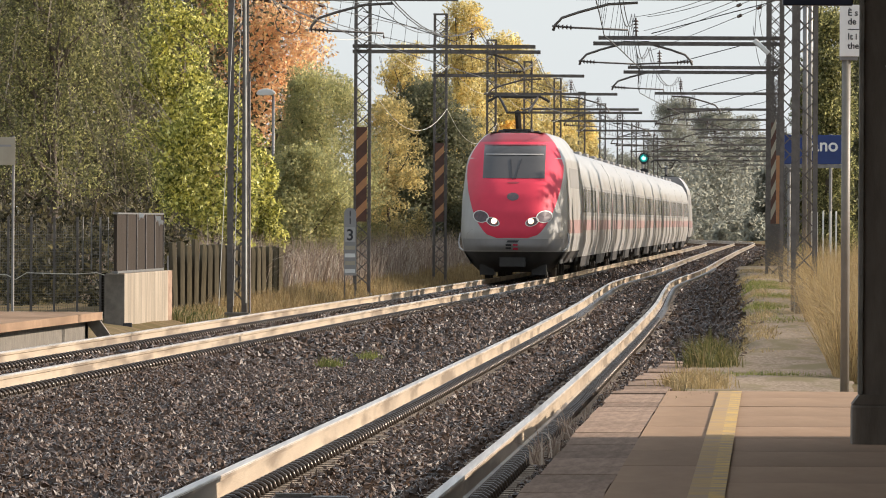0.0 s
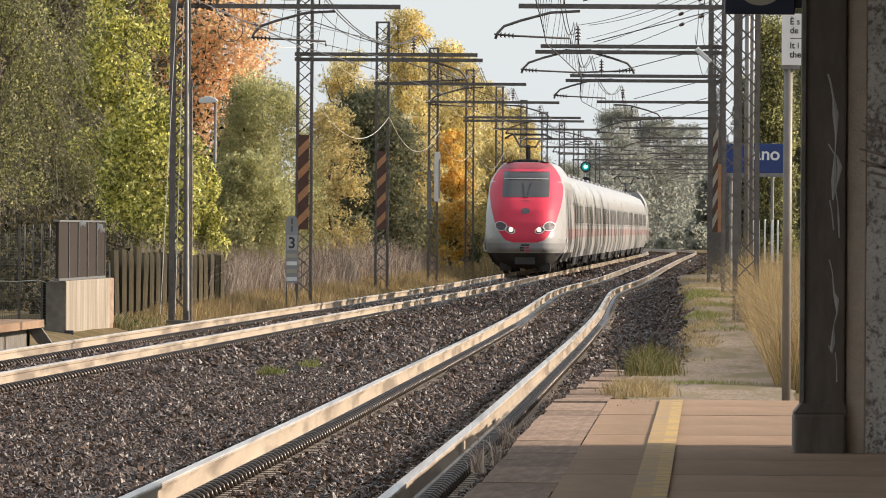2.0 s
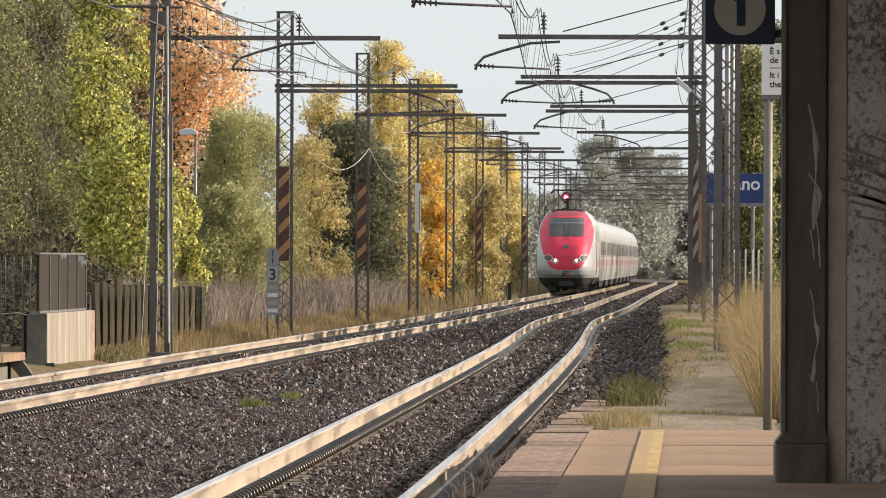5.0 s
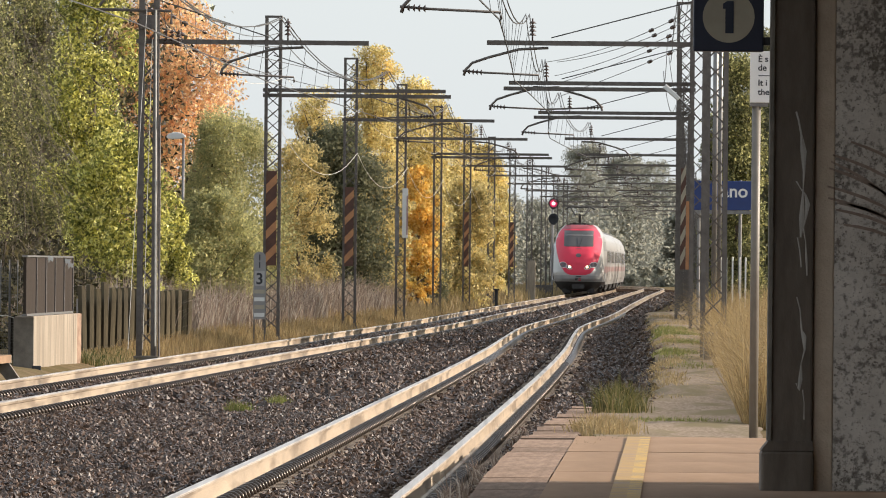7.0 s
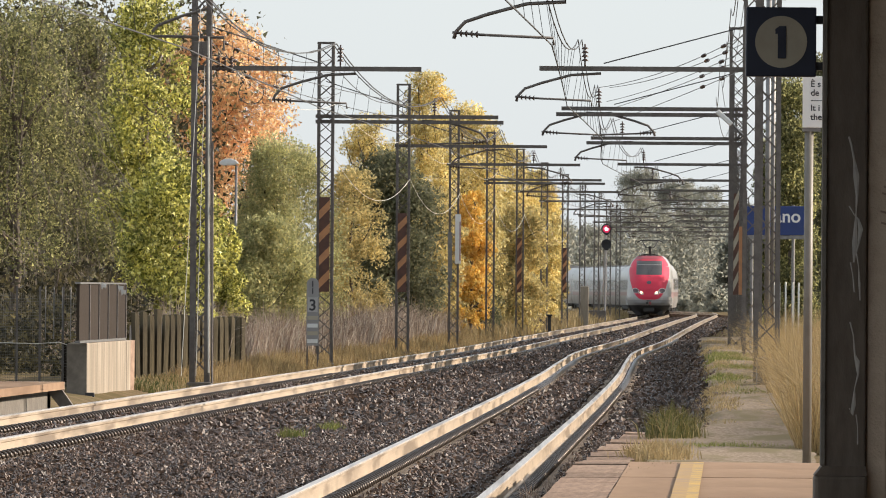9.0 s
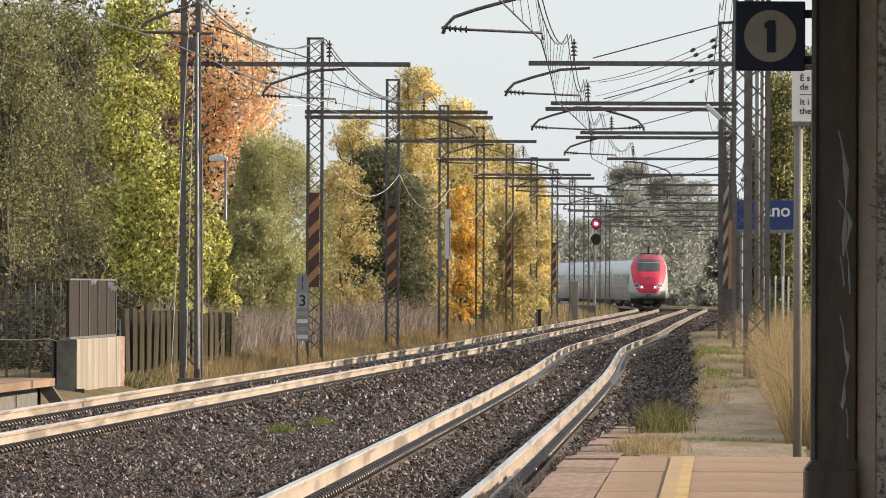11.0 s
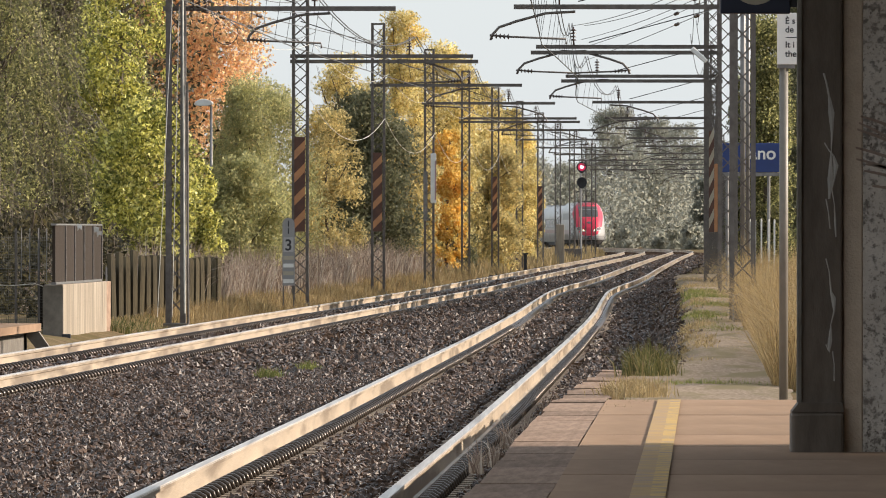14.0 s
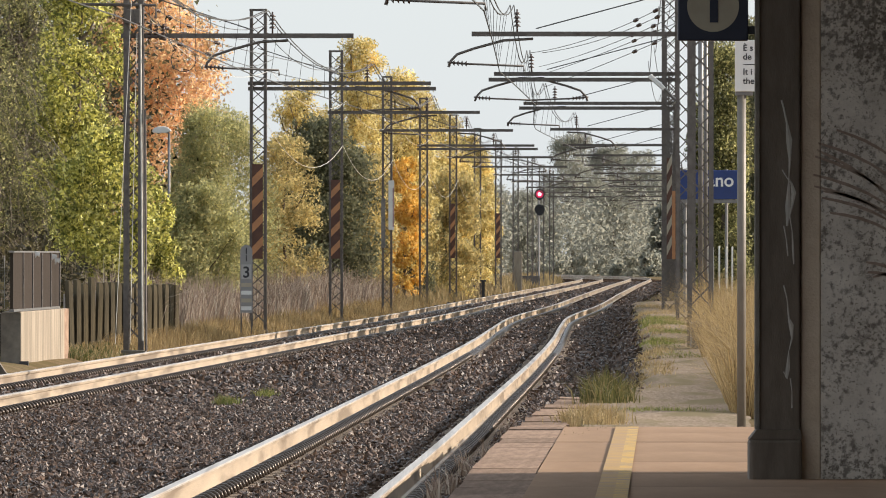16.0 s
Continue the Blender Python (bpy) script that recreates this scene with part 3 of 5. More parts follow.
def mast(side, reach, h=7.6, double=False, pulls=(1,), board="", w=0.30, label="", leg=0.034, over=1.55, ARM_Z=5.82):
    """One lattice mast beside the line. side: +1 with its arm to the right. reach: from the mast to the middle of the track."""
    m = thing("catenary_mast", label or "dark steel lattice mast with an arm over the track", "mast", group="catenary masts")
    lattice(m, w, 0.30, h, leg=leg)
    part("base_plate", Geo().box(-0.24, 0.24, -0.24, 0.24, -0.6, -0.19), M_CONCD, m, "concrete footing", bevel=0.02)
    tip = side * (reach + over)
    for dz in ((0.0, -0.13) if double else (0.0,)):
        a, b = sorted((-side * 0.25, tip if dz == 0 else tip * 1.03))
        part("arm", Geo().box(a, b, -0.05, 0.05, ARM_Z + dz - 0.045, ARM_Z + dz + 0.045), M_IRON, m)
    c = side * reach
    insulator(m, c, ARM_Z + 0.04)
    part("tie_rod", Geo().bar((c - side * 0.35, 0, ARM_Z + 0.1), (0, 0, ARM_Z + 0.85), 0.012, 5), M_WIRE, m)
    part("cap", Geo().box(-w / 2 - .04, w / 2 + .04, -0.19, 0.19, h - 0.02, h + 0.03), M_IRON, m)
    # bent pull-off tube, its insulator and the steady arm at the contact wire
    for p in pulls:
        bend = [(c + p * 0.30, 0, ARM_Z - 0.09), (c - p * 0.25, 0, ARM_Z - 0.12), (c - p * 0.8, 0, ARM_Z - 0.27), (c - p * 1.12, 0, ARM_Z - 0.38), (c - p * 1.25, 0, ARM_Z - 0.52), (c - p * 1.28, 0, ARM_Z - 0.62)]
        part("pull_off_tube", Geo().tube(bend, 0.026, 6), M_IRON, m, "", True)
        part("steady_arm", Geo().tube([(c - p * 1.30, 0, WIRE_Z + 0.03), (c - p * 0.9, 0, WIRE_Z), (c + p * 0.12, 0, WIRE_Z - 0.04), (c + p * 0.13, 0, WIRE_Z - 0.14)], 0.020, 6), M_IRON, m, "", True)
        g = Geo()
        for i in range(5):
            x = c - p * (1.24 - 0.075 * i)
            g.bar((x, 0, WIRE_Z + 0.02 - .004 * i), (x - p * 0.03, 0, WIRE_Z + 0.02 - .004 * i), 0.06, 8, 0.03)
        part("rod_insulator", g, M_INSUL, m, "", True)
    if board:
        stripes(m, board, w)
    return m


def stripes(m, kind, w):
    w = w if kind == "orange" else 0.20
    b = part("warning_board", Geo().box(-w / 2 + 0.03, w / 2 - 0.05, -0.215, -0.19, 1.55, 3.85), M_DARKRED, m, "board with slanting warning stripes")
    for i in range(4 if kind == "orange" else 5):
        z = 1.62 + i * (0.56 if kind == "orange" else 0.46)
        hgt = 0.22
        part("stripe", Geo().prism([(-w / 2 + 0.032, z), (w / 2 - 0.052, z + 0.26), (w / 2 - 0.052, z + 0.26 + hgt), (-w / 2 + 0.032, z + hgt)], "y", -0.222, -0.2155),
             M_ORANGE if kind == "orange" else M_CREAM, b)
    if kind != "orange":
        part("side_plank", Geo().box(w / 2 - 0.045, w / 2 + 0.03, -0.214, -0.19, 1.55, 3.1), M_ORANGE, b, "narrow orange plank")


LEFT_D = [216, 275, 330, 377, 428, 478, 528, 580, 632, 684, 736, 788]
RIGHT_D = [159, 211, 257, 306, 368, 420, 462, 512, 562, 614, 666, 720, 775, 830]
OFF_R = {159: 3.25, 211: 3.28, 257: 3.25, 306: 3.47, 368: 3.25}
OFF_L = {216: 2.5, 275: 2.75, 330: 2.8, 377: 2.6}
kinds = {}
for i, d in enumerate(LEFT_D):
    off = OFF_L.get(d, 2.65)
    key = (i % 2, i in (1, 2, 5, 7), i in (1, 4), i == 0)
    if key not in kinds:
        kinds[key] = mast(1, 2.65, double=key[2], pulls=(1,) if i % 2 == 0 else (-1,), board="orange" if key[1] else "", w=0.34 if i in (1, 2) else 0.28, leg=0.05 if i == 0 else 0.034,
                          label="dark lattice mast with orange-striped warning board" if key[1] else "")
        mm = kinds[key]
        mm.matrix_world = pose(track_l(d) - off, d, 0, 0, 0, -heading(track_l, d))
    else:
        copy_thing(kinds[key], pose(track_l(d) - off, d, 0, 0, 0, -heading(track_l, d)))
o = thing("mast_notice", "two tall pale plates strapped to a lattice mast", "sign", pose(track_l(377) - 2.6, 377, 0, 0, 0, -heading(track_l, 377)))
part("plate", Geo().box(-0.19, -0.05, -0.22, -0.20, 1.9, 3.55), M_GALV, o, "grey tall plate", bevel=0.004)
part("plate", Geo().box(0.05, 0.24, -0.22, -0.20, 2.5, 4.15), M_WHITE, o, "white tall plate", bevel=0.004)
part("red_band", Geo().box(0.19, 0.238, -0.224, -0.2205, 2.6, 3.9), M_TBAND, o)
kinds = {}
PULLS = {159: (1,), 211: (1,), 257: (1, -1), 306: (1,), 368: (-1,), 420: (1,)}
for i, d in enumerate(RIGHT_D):
    key = (PULLS.get(d, (1,) if i % 2 else (-1,)), d in (257, 306), d == 257)
    at = pose(track_r(d) + OFF_R.get(d, 3.05), d, 0, 0, 0, -heading(track_r, d))
    if key not in kinds:
        kinds[key] = mast(-1, 3.15, double=key[1], pulls=key[0], board="white" if key[2] else "", label="dark lattice mast with striped warning board" if key[2] else "", over=0.85, ARM_Z=5.76)
        kinds[key].matrix_world = at
    else:
        copy_thing(kinds[key], at)


# ---- wires ----
def wires(tr, supports, label):
    o = thing("overhead_line", label, "overhead line", kind="structure")
    con, mes = Geo(), Geo()
    zig = [0.2 if i % 2 else -0.2 for i in range(len(supports))]
    for i in range(len(supports) - 1):
        a, b = supports[i], supports[i + 1]
        pc, pm = [], []
        for k in range(11):
            s = k / 10
            d = a + (b - a) * s
            x = tr(d) + zig[i] * (1 - s) + zig[i + 1] * s
            pc.append((x, d, WIRE_Z - 0.14))
            pm.append((tr(d), d, CAT_Z - 0.62 * 4 * s * (1 - s)))
        con.tube(pc, 0.011, 4)
        mes.tube(pm, 0.011, 4)
        mes.tube([(x + 0.07, d, z) for x, d, z in pm], 0.011, 4)
        if a < 430:
            for k in range(1, 10):
                part("dropper", Geo().bar(pc[k], pm[k], 0.006, 4), M_WIRE, o)
    part("contact_wire", con, M_WIRE, o)
    part("messenger_wire", mes, M_WIRE, o)
    return o


wires(track_l, [110, 163] + LEFT_D, "contact and carrier wires over the far-side track")
wires(track_r, [108] + RIGHT_D, "contact and carrier wires over the platform-side track")


def hanging(name, pts, sag, r, material, lab, n=12):
    way = [tuple(pts[0])]
    for a, b in zip(pts, pts[1:]):
        a, b = Vector(a), Vector(b)
        way += [tuple(a.lerp(b, i / n) - Vector((0, 0, 4 * sag * (i / n) * (1 - i / n)))) for i in range(1, n + 1)]
    return tagged(part(name, Geo().tube(way, r, 4), material), lab, "cable")


lm = [(track_l(d) - OFF_L.get(d, 2.65) + 0.2, d) for d in LEFT_D]
hanging("feeder_cable", [(x, d, 4.85) for x, d in lm[1:9]], 0.85, 0.007, M_CABLE, "pale sagging cable strung along the far-side masts")
hanging("feeder_cable", [(x + 0.1, d, 6.15) for x, d in lm[:9]], 0.55, 0.006, M_CABLE, "pale sagging cable near the mast tops")
hanging("feeder_cable", [(x - 0.1, d, 7.2) for x, d in lm[:9]], 0.5, 0.010, M_WIRE, "thin dark wire along the far-side mast tops")
rm = [(track_r(d) + 3.0, d) for d in RIGHT_D]
hanging("feeder_cable", [(x, d, 7.3) for x, d in rm[:9]], 0.5, 0.010, M_WIRE, "thin dark wire along the platform-side mast tops")
hanging("feeder_cable", [(x - 0.15, d, 6.9) for x, d in rm[:9]], 0.6, 0.010, M_WIRE, "thin dark wire along the platform-side masts")


def strung(name, a, b, sag, lab, beads=()):
    """A thin wire with strings of insulators on it."""
    o = thing(name, lab, "wire")
    a, b = Vector(a), Vector(b)
    at = lambda s: a.lerp(b, s) - Vector((0, 0, 4 * sag * s * (1 - s)))
    part("strand", Geo().tube([tuple(at(i / 14)) for i in range(15)], 0.008, 4), M_WIRE, o)
    for s in beads:
        g = Geo().bar(tuple(at(s - 0.002)), tuple(at(s + 0.018)), 0.02, 6)
        for k in range(3):
            g.bar(tuple(at(s + 0.006 * k)), tuple(at(s + 0.006 * k + 0.003)), 0.036, 8)
        part("insulator", g, M_INSUL, o, "", True)
    return o


FW = "thin feeder wire with insulators from mast to mast"
R2 = (track_r(211) + 3.28, 211)
for k, (z0, x1, d1, z1, sg) in enumerate(((6.42, 2.0, 257, 6.24, 0.16), (6.27, 2.25, 257, 6.24, 0.14), (6.12, 2.6, 306, 6.75, 0.1), (5.98, 2.7, 306, 6.55, 0.05), (5.78, 2.75, 306, 6.2, 0.03), (7.3, 5.9, 306, 7.3, 0.3))):
    strung("feeder_wire", (R2[0] - 0.15, R2[1], z0), (x1, d1, z1), sg, FW, (0.12, 0.24) if k < 5 else (0.05,))
L1 = (track_l(216) - 2.5, 216)
for k, (z0, x1, d1, z1, sg) in enumerate(((6.45, track_l(275) - 2.5, 275, 6.9, 0.25), (6.1, track_l(262), 262, 5.9, 0.1), (5.9, track_l(250), 250, 5.4, 0.1), (6.3, track_l(275) - 2.4, 275, 6.4, 0.55))):
    strung("feeder_wire", (L1[0] + 0.2, L1[1], z0), (x1, d1, z1), sg, FW, (0.08, 0.16, 0.3) if k < 3 else ())
o = thing("mast_switch", "dark switch box with brackets on the mast", "switch box", pose(L1[0], L1[1] - 0.2, 0))
part("box", Geo().box(-0.17, 0.12, -0.12, 0.0, 6.05, 6.32), M_IRON, o, bevel=0.01)
part("bracket", Geo().tube([(-1.0, 0, 6.42), (0.42, 0, 6.40), (0.42, 0, 6.15)], 0.03, 6), M_IRON, o)
part("bent_tube", Geo().tube([(0.1, 0, 6.95), (-0.4, 0, 6.8), (-0.85, 0, 6.62), (-0.95, 0, 6.5)], 0.03, 6), M_IRON, o)
for x in (0.30, 0.42, 0.55):
    g = Geo()
    for k in range(4):
        g.bar((x, 0, 6.02 - 0.07 * k), (x + 0.03, 0, 5.98 - 0.07 * k), 0.06, 8, 0.03)
    part("insulator", g, M_INSUL, o, "", True)
loop = [(0.95 + 0.24 * math.cos(w), 0, 5.35 + 0.22 * math.sin(w)) for w in (2.2 + 0.45 * k for k in range(11))]
part("slack_loop", Geo().tube([(0.45, 0, 6.1)] + loop, 0.010, 5), M_WIRE, o, "coil of slack wire")

# ---- train ----
def body_w(z):
    return float(np.interp(z, [0.2, 0.45, 0.75, 1.2, 2.2, 3.1, 3.3, 3.55, 3.77, 3.9, 3.97, 4.0], [0.95, 1.2, 1.38, 1.45, 1.42, 1.35, 1.31, 1.18, 1.04, 0.92, 0.84, 0.76]))


def nose_y(z):
    return float(np.interp(z, [0.2, 0.5, 0.9, 1.3, 1.8, 2.3, 2.6, 3.5, 3.8, 3.95, 4.0], [0.9, 0.35, 0.0, 0.0, 0.15, 0.45, 0.75, 2.0, 2.6, 3.1, 3.6]))


def skin(x, z, off=0.0):
    u = min(1, abs(x) / body_w(z))
    return (x, nose_y(z) + 1.8 * u**4.5 - off, z)


def patch(rows_z, half, off, n=24, back=0.05):
    """A piece of the nose's skin between -half(z) and half(z)."""
    return Geo().grid([[skin(half(z) * math.sin(math.pi * (i / n - 0.5)), z, off) for i in range(n + 1)] for z in rows_z])


def oval(cx, cz, a, b, off, tilt=0.0, hole=0.0, n=28):
    g, ct, st = Geo(), math.cos(tilt), math.sin(tilt)
    rings = []
    for k in (1.0, hole):
        rings.append([skin(cx + k * a * math.cos(w) * ct - k * b * math.sin(w) * st, cz + k * a * math.cos(w) * st + k * b * math.sin(w) * ct, off) for w in (2 * math.pi * i / n for i in range(n + 1))])
    return g.grid(rings)


def zs(a, b, n):
    return [a + (b - a) * i / n for i in range(n + 1)]


def bogie(parent, y):
    b = part("bogie", Geo().box(-1.05, 1.05, y - 1.6, y + 1.6, 0.40, 0.75).box(-1.22, -1.05, y - 1.9, y + 1.9, 0.42, 0.68).box(1.05, 1.22, y - 1.9, y + 1.9, 0.42, 0.68), M_TDARK, parent)
    for o in (-1.3, 1.3):
        for sx in (-0.75, 0.75):
            part("wheel", Geo().bar((sx - 0.07, y + o, 0.46), (sx + 0.07, y + o, 0.46), 0.455, 20), M_TDARK, b)


def pantograph(parent, y):
    g = Geo().box(-0.33, 0.33, y - 0.8, y + 0.8, 4.06, 4.10)
    for sx in (-0.35, 0.35):
        for sy in (-0.6, 0.6):
            g.bar((sx, y + sy, 3.9), (sx, y + sy, 4.1), 0.06, 8)
    g.bar((0, y + 0.7, 4.12), (0, y - 0.6, 4.55), 0.09, 6).bar((-0.3, y - 0.6, 4.55), (0.3, y - 0.6, 4.55), 0.03, 6)
    for sx in (-0.28, 0.28):
        g.bar((sx, y - 0.6, 4.55), (sx * 1.9, y + 0.35, 4.99), 0.035, 6)
    g.tube([(-0.85, y + 0.35, 4.86), (-0.6, y + 0.35, 5.0), (0.6, y + 0.35, 5.0), (0.85, y + 0.35, 4.86)], 0.04, 6)
    g.tube([(-0.6, y + 0.55, 5.0), (0.6, y + 0.55, 5.0)], 0.03, 6)
    p = part("pantograph", g, M_TDARK, parent, "raised current collector")
    part("roof_gear", Geo().box(-0.6, -0.2, y + 1.6, y + 2.8, 3.95, 4.09).box(-0.25, 0.55, y + 1.4, y + 2.6, 3.95, 4.07), M_TDARK, parent, bevel=0.03)


def loco(name, label):
    """Power car, nose at y = 0 toward -y, 20.2 m long."""
    o = thing(name, label, "locomotive")
    L = 20.2
    Z = [0.75, 0.95, 1.2, 1.6, 2.0, 2.4, 2.8, 3.1, 3.3, 3.5, 3.65, 3.75, 3.85, 3.92, 3.97, 4.0]
    front = patch(zs(0.75, 3.99, 60), body_w, 0.0, 64)
    part("nose", front, M_TWHITE, o, "silver-white rounded nose", True)
    for sx in (-1, 1):
        side = Geo().grid([[(sx * body_w(z), nose_y(z) + 1.8, z)] + [(sx * body_w(z), y, z) for y in (6, 10, 15, L)] for z in zs(0.75, 3.99, 60)])
        part("side_wall", side, M_TWHITE, o, "", True)
        part("side_stripe", Geo().grid([[(sx * (body_w(z) + 0.005), y, z) for y in (2.2, 8, 14, L - 0.1)] for z in (1.25, 1.62)]), M_TBAND, o, "red side stripe")
        part("cab_door", Geo().grid([[(sx * (body_w(z) + 0.006), y, z) for y in (4.0, 4.75)] for z in (0.95, 1.5, 2.2, 2.9)]), M_TGREY, o)
        part("side_grille", Geo().grid([[(sx * (body_w(z) + 0.006), y, z) for y in (7, 18)] for z in (2.5, 2.8, 3.05)]), M_TGREY, o)
        part("skirt_panel", Geo().grid([[(sx * (body_w(z) - 0.02), y, z) for y in (1.6, 6, 12, L)] for z in (0.42, 0.6, 0.76)]), M_TDARK, o)
        part("step_rail", Geo().tube([(sx * 1.46, 1.75, 1.25), (sx * 1.50, 1.6, 1.0), (sx * 1.46, 1.35, 0.85), (sx * 1.35, 1.0, 0.78)], 0.022, 6), M_TWHITE, o, "white edge of the nose fairing")
    part("roof", Geo().grid([[(x, y, 4.0 + 0.02 * (1 - (x / 0.76) ** 2)) for x in (-0.76, -0.4, 0, 0.4, 0.76)] for y in (3.6, 8, 14, L)]), M_TGREY, o, "", True)
    part("end_wall", Geo().prism([(sx * body_w(z), z) for sx, zz in ((1, Z), (-1, Z[::-1])) for z in zz], "y", L - 0.02, L), M_TGREY, o)
    # red mask with its roof brow, the lower edge curved up to the lamps
    half = lambda z: float(np.interp(z, [1.12, 1.17, 1.28, 1.5, 1.9, 2.4, 2.8, 3.1, 3.5, 3.75, 3.9, 3.985], [0.42, 0.62, 0.76, 0.93, 1.11, 1.25, 1.31, 1.31, 1.17, 1.01, 0.87, 0.76]))
    part("mask", patch(zs(1.12, 3.74, 32), half, 0.012, 64), M_TRED, o, "glossy red front mask", True)
    part("brow", patch(zs(3.74, 3.985, 8), half, 0.014, 64), M_TROOF, o, "dark red brow over the windscreen", True)
    w = part("windscreen", patch(zs(2.74, 3.64, 10), lambda z: 0.84, 0.026, 40), M_SCREEN, o, "wide dark windscreen", True)
    part("screen_blind", patch(zs(3.38, 3.41, 1), lambda z: 0.79, 0.06, 12), M_TWHITE, w)
    part("screen_frame", patch(zs(3.64, 3.68, 1), lambda z: 0.86, 0.05, 12), M_TROOF, w)
    for sx in (-0.03, 0.06):
        part("wiper", Geo().tube([skin(sx, 2.72, 0.04), skin(sx * 2.2, 3.0, 0.04), skin(sx * 3.4, 3.25, 0.04)], 0.012, 4), M_BLACK, w)
    part("emblem", oval(0, 2.24, 0.16, 0.11, 0.022), M_LENS, o, "small dark oval badge")
    part("vent_slot", oval(0, 2.62, 0.16, 0.028, 0.020), M_TROOF, o)
    for sx in (-1, 1):
        h = part("headlight", oval(sx * 0.53, 1.56, 0.19, 0.115, 0.045, sx * 0.35, 0.86), M_WHITE, o, "pale-rimmed headlight")
        part("lamp_glass", oval(sx * 0.53, 1.56, 0.165, 0.10, 0.036, sx * 0.35), M_LENS, h)
        part("bulb", oval(sx * 0.50, 1.58, 0.075, 0.075, 0.055), M_LAMP, h, "lit lamp")
        m = part("marker_light", oval(sx * 0.86, 1.70, 0.225, 0.165, 0.045, sx * 0.2, 0.88), M_WHITE, o, "pale ring round a dark lamp")
        part("lamp_glass", oval(sx * 0.86, 1.70, 0.20, 0.145, 0.036, sx * 0.2), M_LENS, m)
        part("nose_seam", Geo().tube([skin(sx * 1.30, 0.80, 0.004), skin(sx * 1.30, 1.05, 0.004), skin(sx * 1.22, 1.25, 0.004), skin(sx * 1.08, 1.36, 0.004)], 0.008, 4), M_TGREY, o)
    part("bumper", patch(zs(0.78, 1.10, 6), lambda z: 0.97 * body_w(z), 0.02, 48), M_TGREY, o, "grey lower nose", True)
    part("crest", Geo().grid([[skin(x + sh, z, 0.04) for x in (-0.16, 0.14)] for z, sh in ((1.0, 0.0), (1.06, 0.04))]).grid([[skin(x, z, 0.04) for x in (-0.18, -0.03)] for z in (0.82, 0.96)]), M_BLACK, o)
    part("crest", Geo().grid([[skin(x, z, 0.04) for x in (0.02, 0.15)] for z in (0.80, 0.96)]), M_TRED, o)
    part("lower_skirt", patch(zs(0.2, 0.77, 8), lambda z: body_w(z) - 0.01, -0.03, 24), M_TDARK, o, "black underframe skirt", True)
    part("coupling", Geo().box(-0.35, 0.35, 0.25, 1.0, 0.35, 0.6).box(-0.9, -0.5, 0.9, 1.6, 0.12, 0.4).box(0.5, 0.9, 0.9, 1.6, 0.12, 0.4), M_TDARK, o)
    part("floor_box", Geo().box(-1.1, 1.1, 1.8, L - 0.3, 0.6, 0.9), M_TDARK, o)
    bogie(o, 4.3), bogie(o, 16.0)
    pantograph(o, 5.2)
    return o


def coach():
    """Coach, 25.8 m, centred on its middle."""
    o = thing("coach", "silver-white passenger coach with a dark window band and red stripe", "railway coach", group="coaches of the train")
    L = 12.9
    sec = [(1.30, 0.55), (1.41, 1.0), (1.43, 1.7), (1.40, 2.6), (1.30, 3.1), (1.05, 3.5), (0.6, 3.72), (0, 3.78)]
    ring = [(x, z) for x, z in sec] + [(-x, z) for x, z in sec[-2::-1]]
    part("body", Geo().grid([[(x, y, z) for x, z in ring] for y in (-L, -6, 0, 6, L)]), M_TWHITE, o, "", True)
    for e in (-1, 1):
        part("end_wall", Geo().prism(ring, "y", e * L, e * (L - 0.03)), M_TGREY, o)
        part("gangway", Geo().box(-0.7, 0.7, min(e * L, e * (L + 0.17)), max(e * L, e * (L + 0.17)), 0.9, 3.2), M_BLACK, o)
    side_x = lambda z: float(np.interp(z, [0.55, 1.0, 1.7, 2.6, 3.1], [1.30, 1.41, 1.43, 1.40, 1.30]))
    for sx in (-1, 1):
        band = part("window_band", Geo().grid([[(sx * (side_x(z) + 0.006), y, z) for y in (-10.6, 10.6)] for z in (1.75, 2.2, 2.6)]), M_TGREY, o)
        for k in range(9):
            y = -9.6 + k * 2.4
            part("window", Geo().grid([[(sx * (side_x(z) + 0.011), yy, z) for yy in (y - 0.8, y + 0.8)] for z in (1.85, 2.2, 2.52)]), M_TGLASS, band)
        part("side_stripe", Geo().grid([[(sx * (side_x(z) + 0.008), y, z) for y in (-10.6, 10.6)] for z in (1.32, 1.62)]), M_TBAND, o, "red side stripe")
        for y in (-11.7, 11.7):
            part("door", Geo().grid([[(sx * (side_x(z) + 0.008), yy, z) for yy in (y - 0.45, y + 0.45)] for z in (0.75, 1.4, 2.0, 2.7)]), M_TBAND if y < 0 else M_TGREY, o)
        part("skirt_panel", Geo().grid([[(sx * (1.30 - (0.55 - z) * 0.15), y, z) for y in (-7, 7)] for z in (0.25, 0.56)]), M_TDARK, o)
    part("floor_box", Geo().box(-1.1, 1.1, -6.5, 6.5, 0.3, 0.6), M_TDARK, o)
    [part("roof_rib", Geo().box(-0.5, 0.5, a, a + 4, 3.72, 3.86), M_TGREY, o, bevel=0.03) for a in (-9, 5)]
    bogie(o, -9.5), bogie(o, 9.5)
    return o


front_car = loco("locomotive", "red-nosed high-speed power car with lit headlights")
first_coach = coach()
coaches = [first_coach] + [copy_thing(first_coach, pose(0, 0, 0)) for _ in range(10)]
rear_car = copy_thing(front_car, pose(0, 0, 0))
rear_car["label"] = "trailing red-nosed high-speed power car behind the coaches"

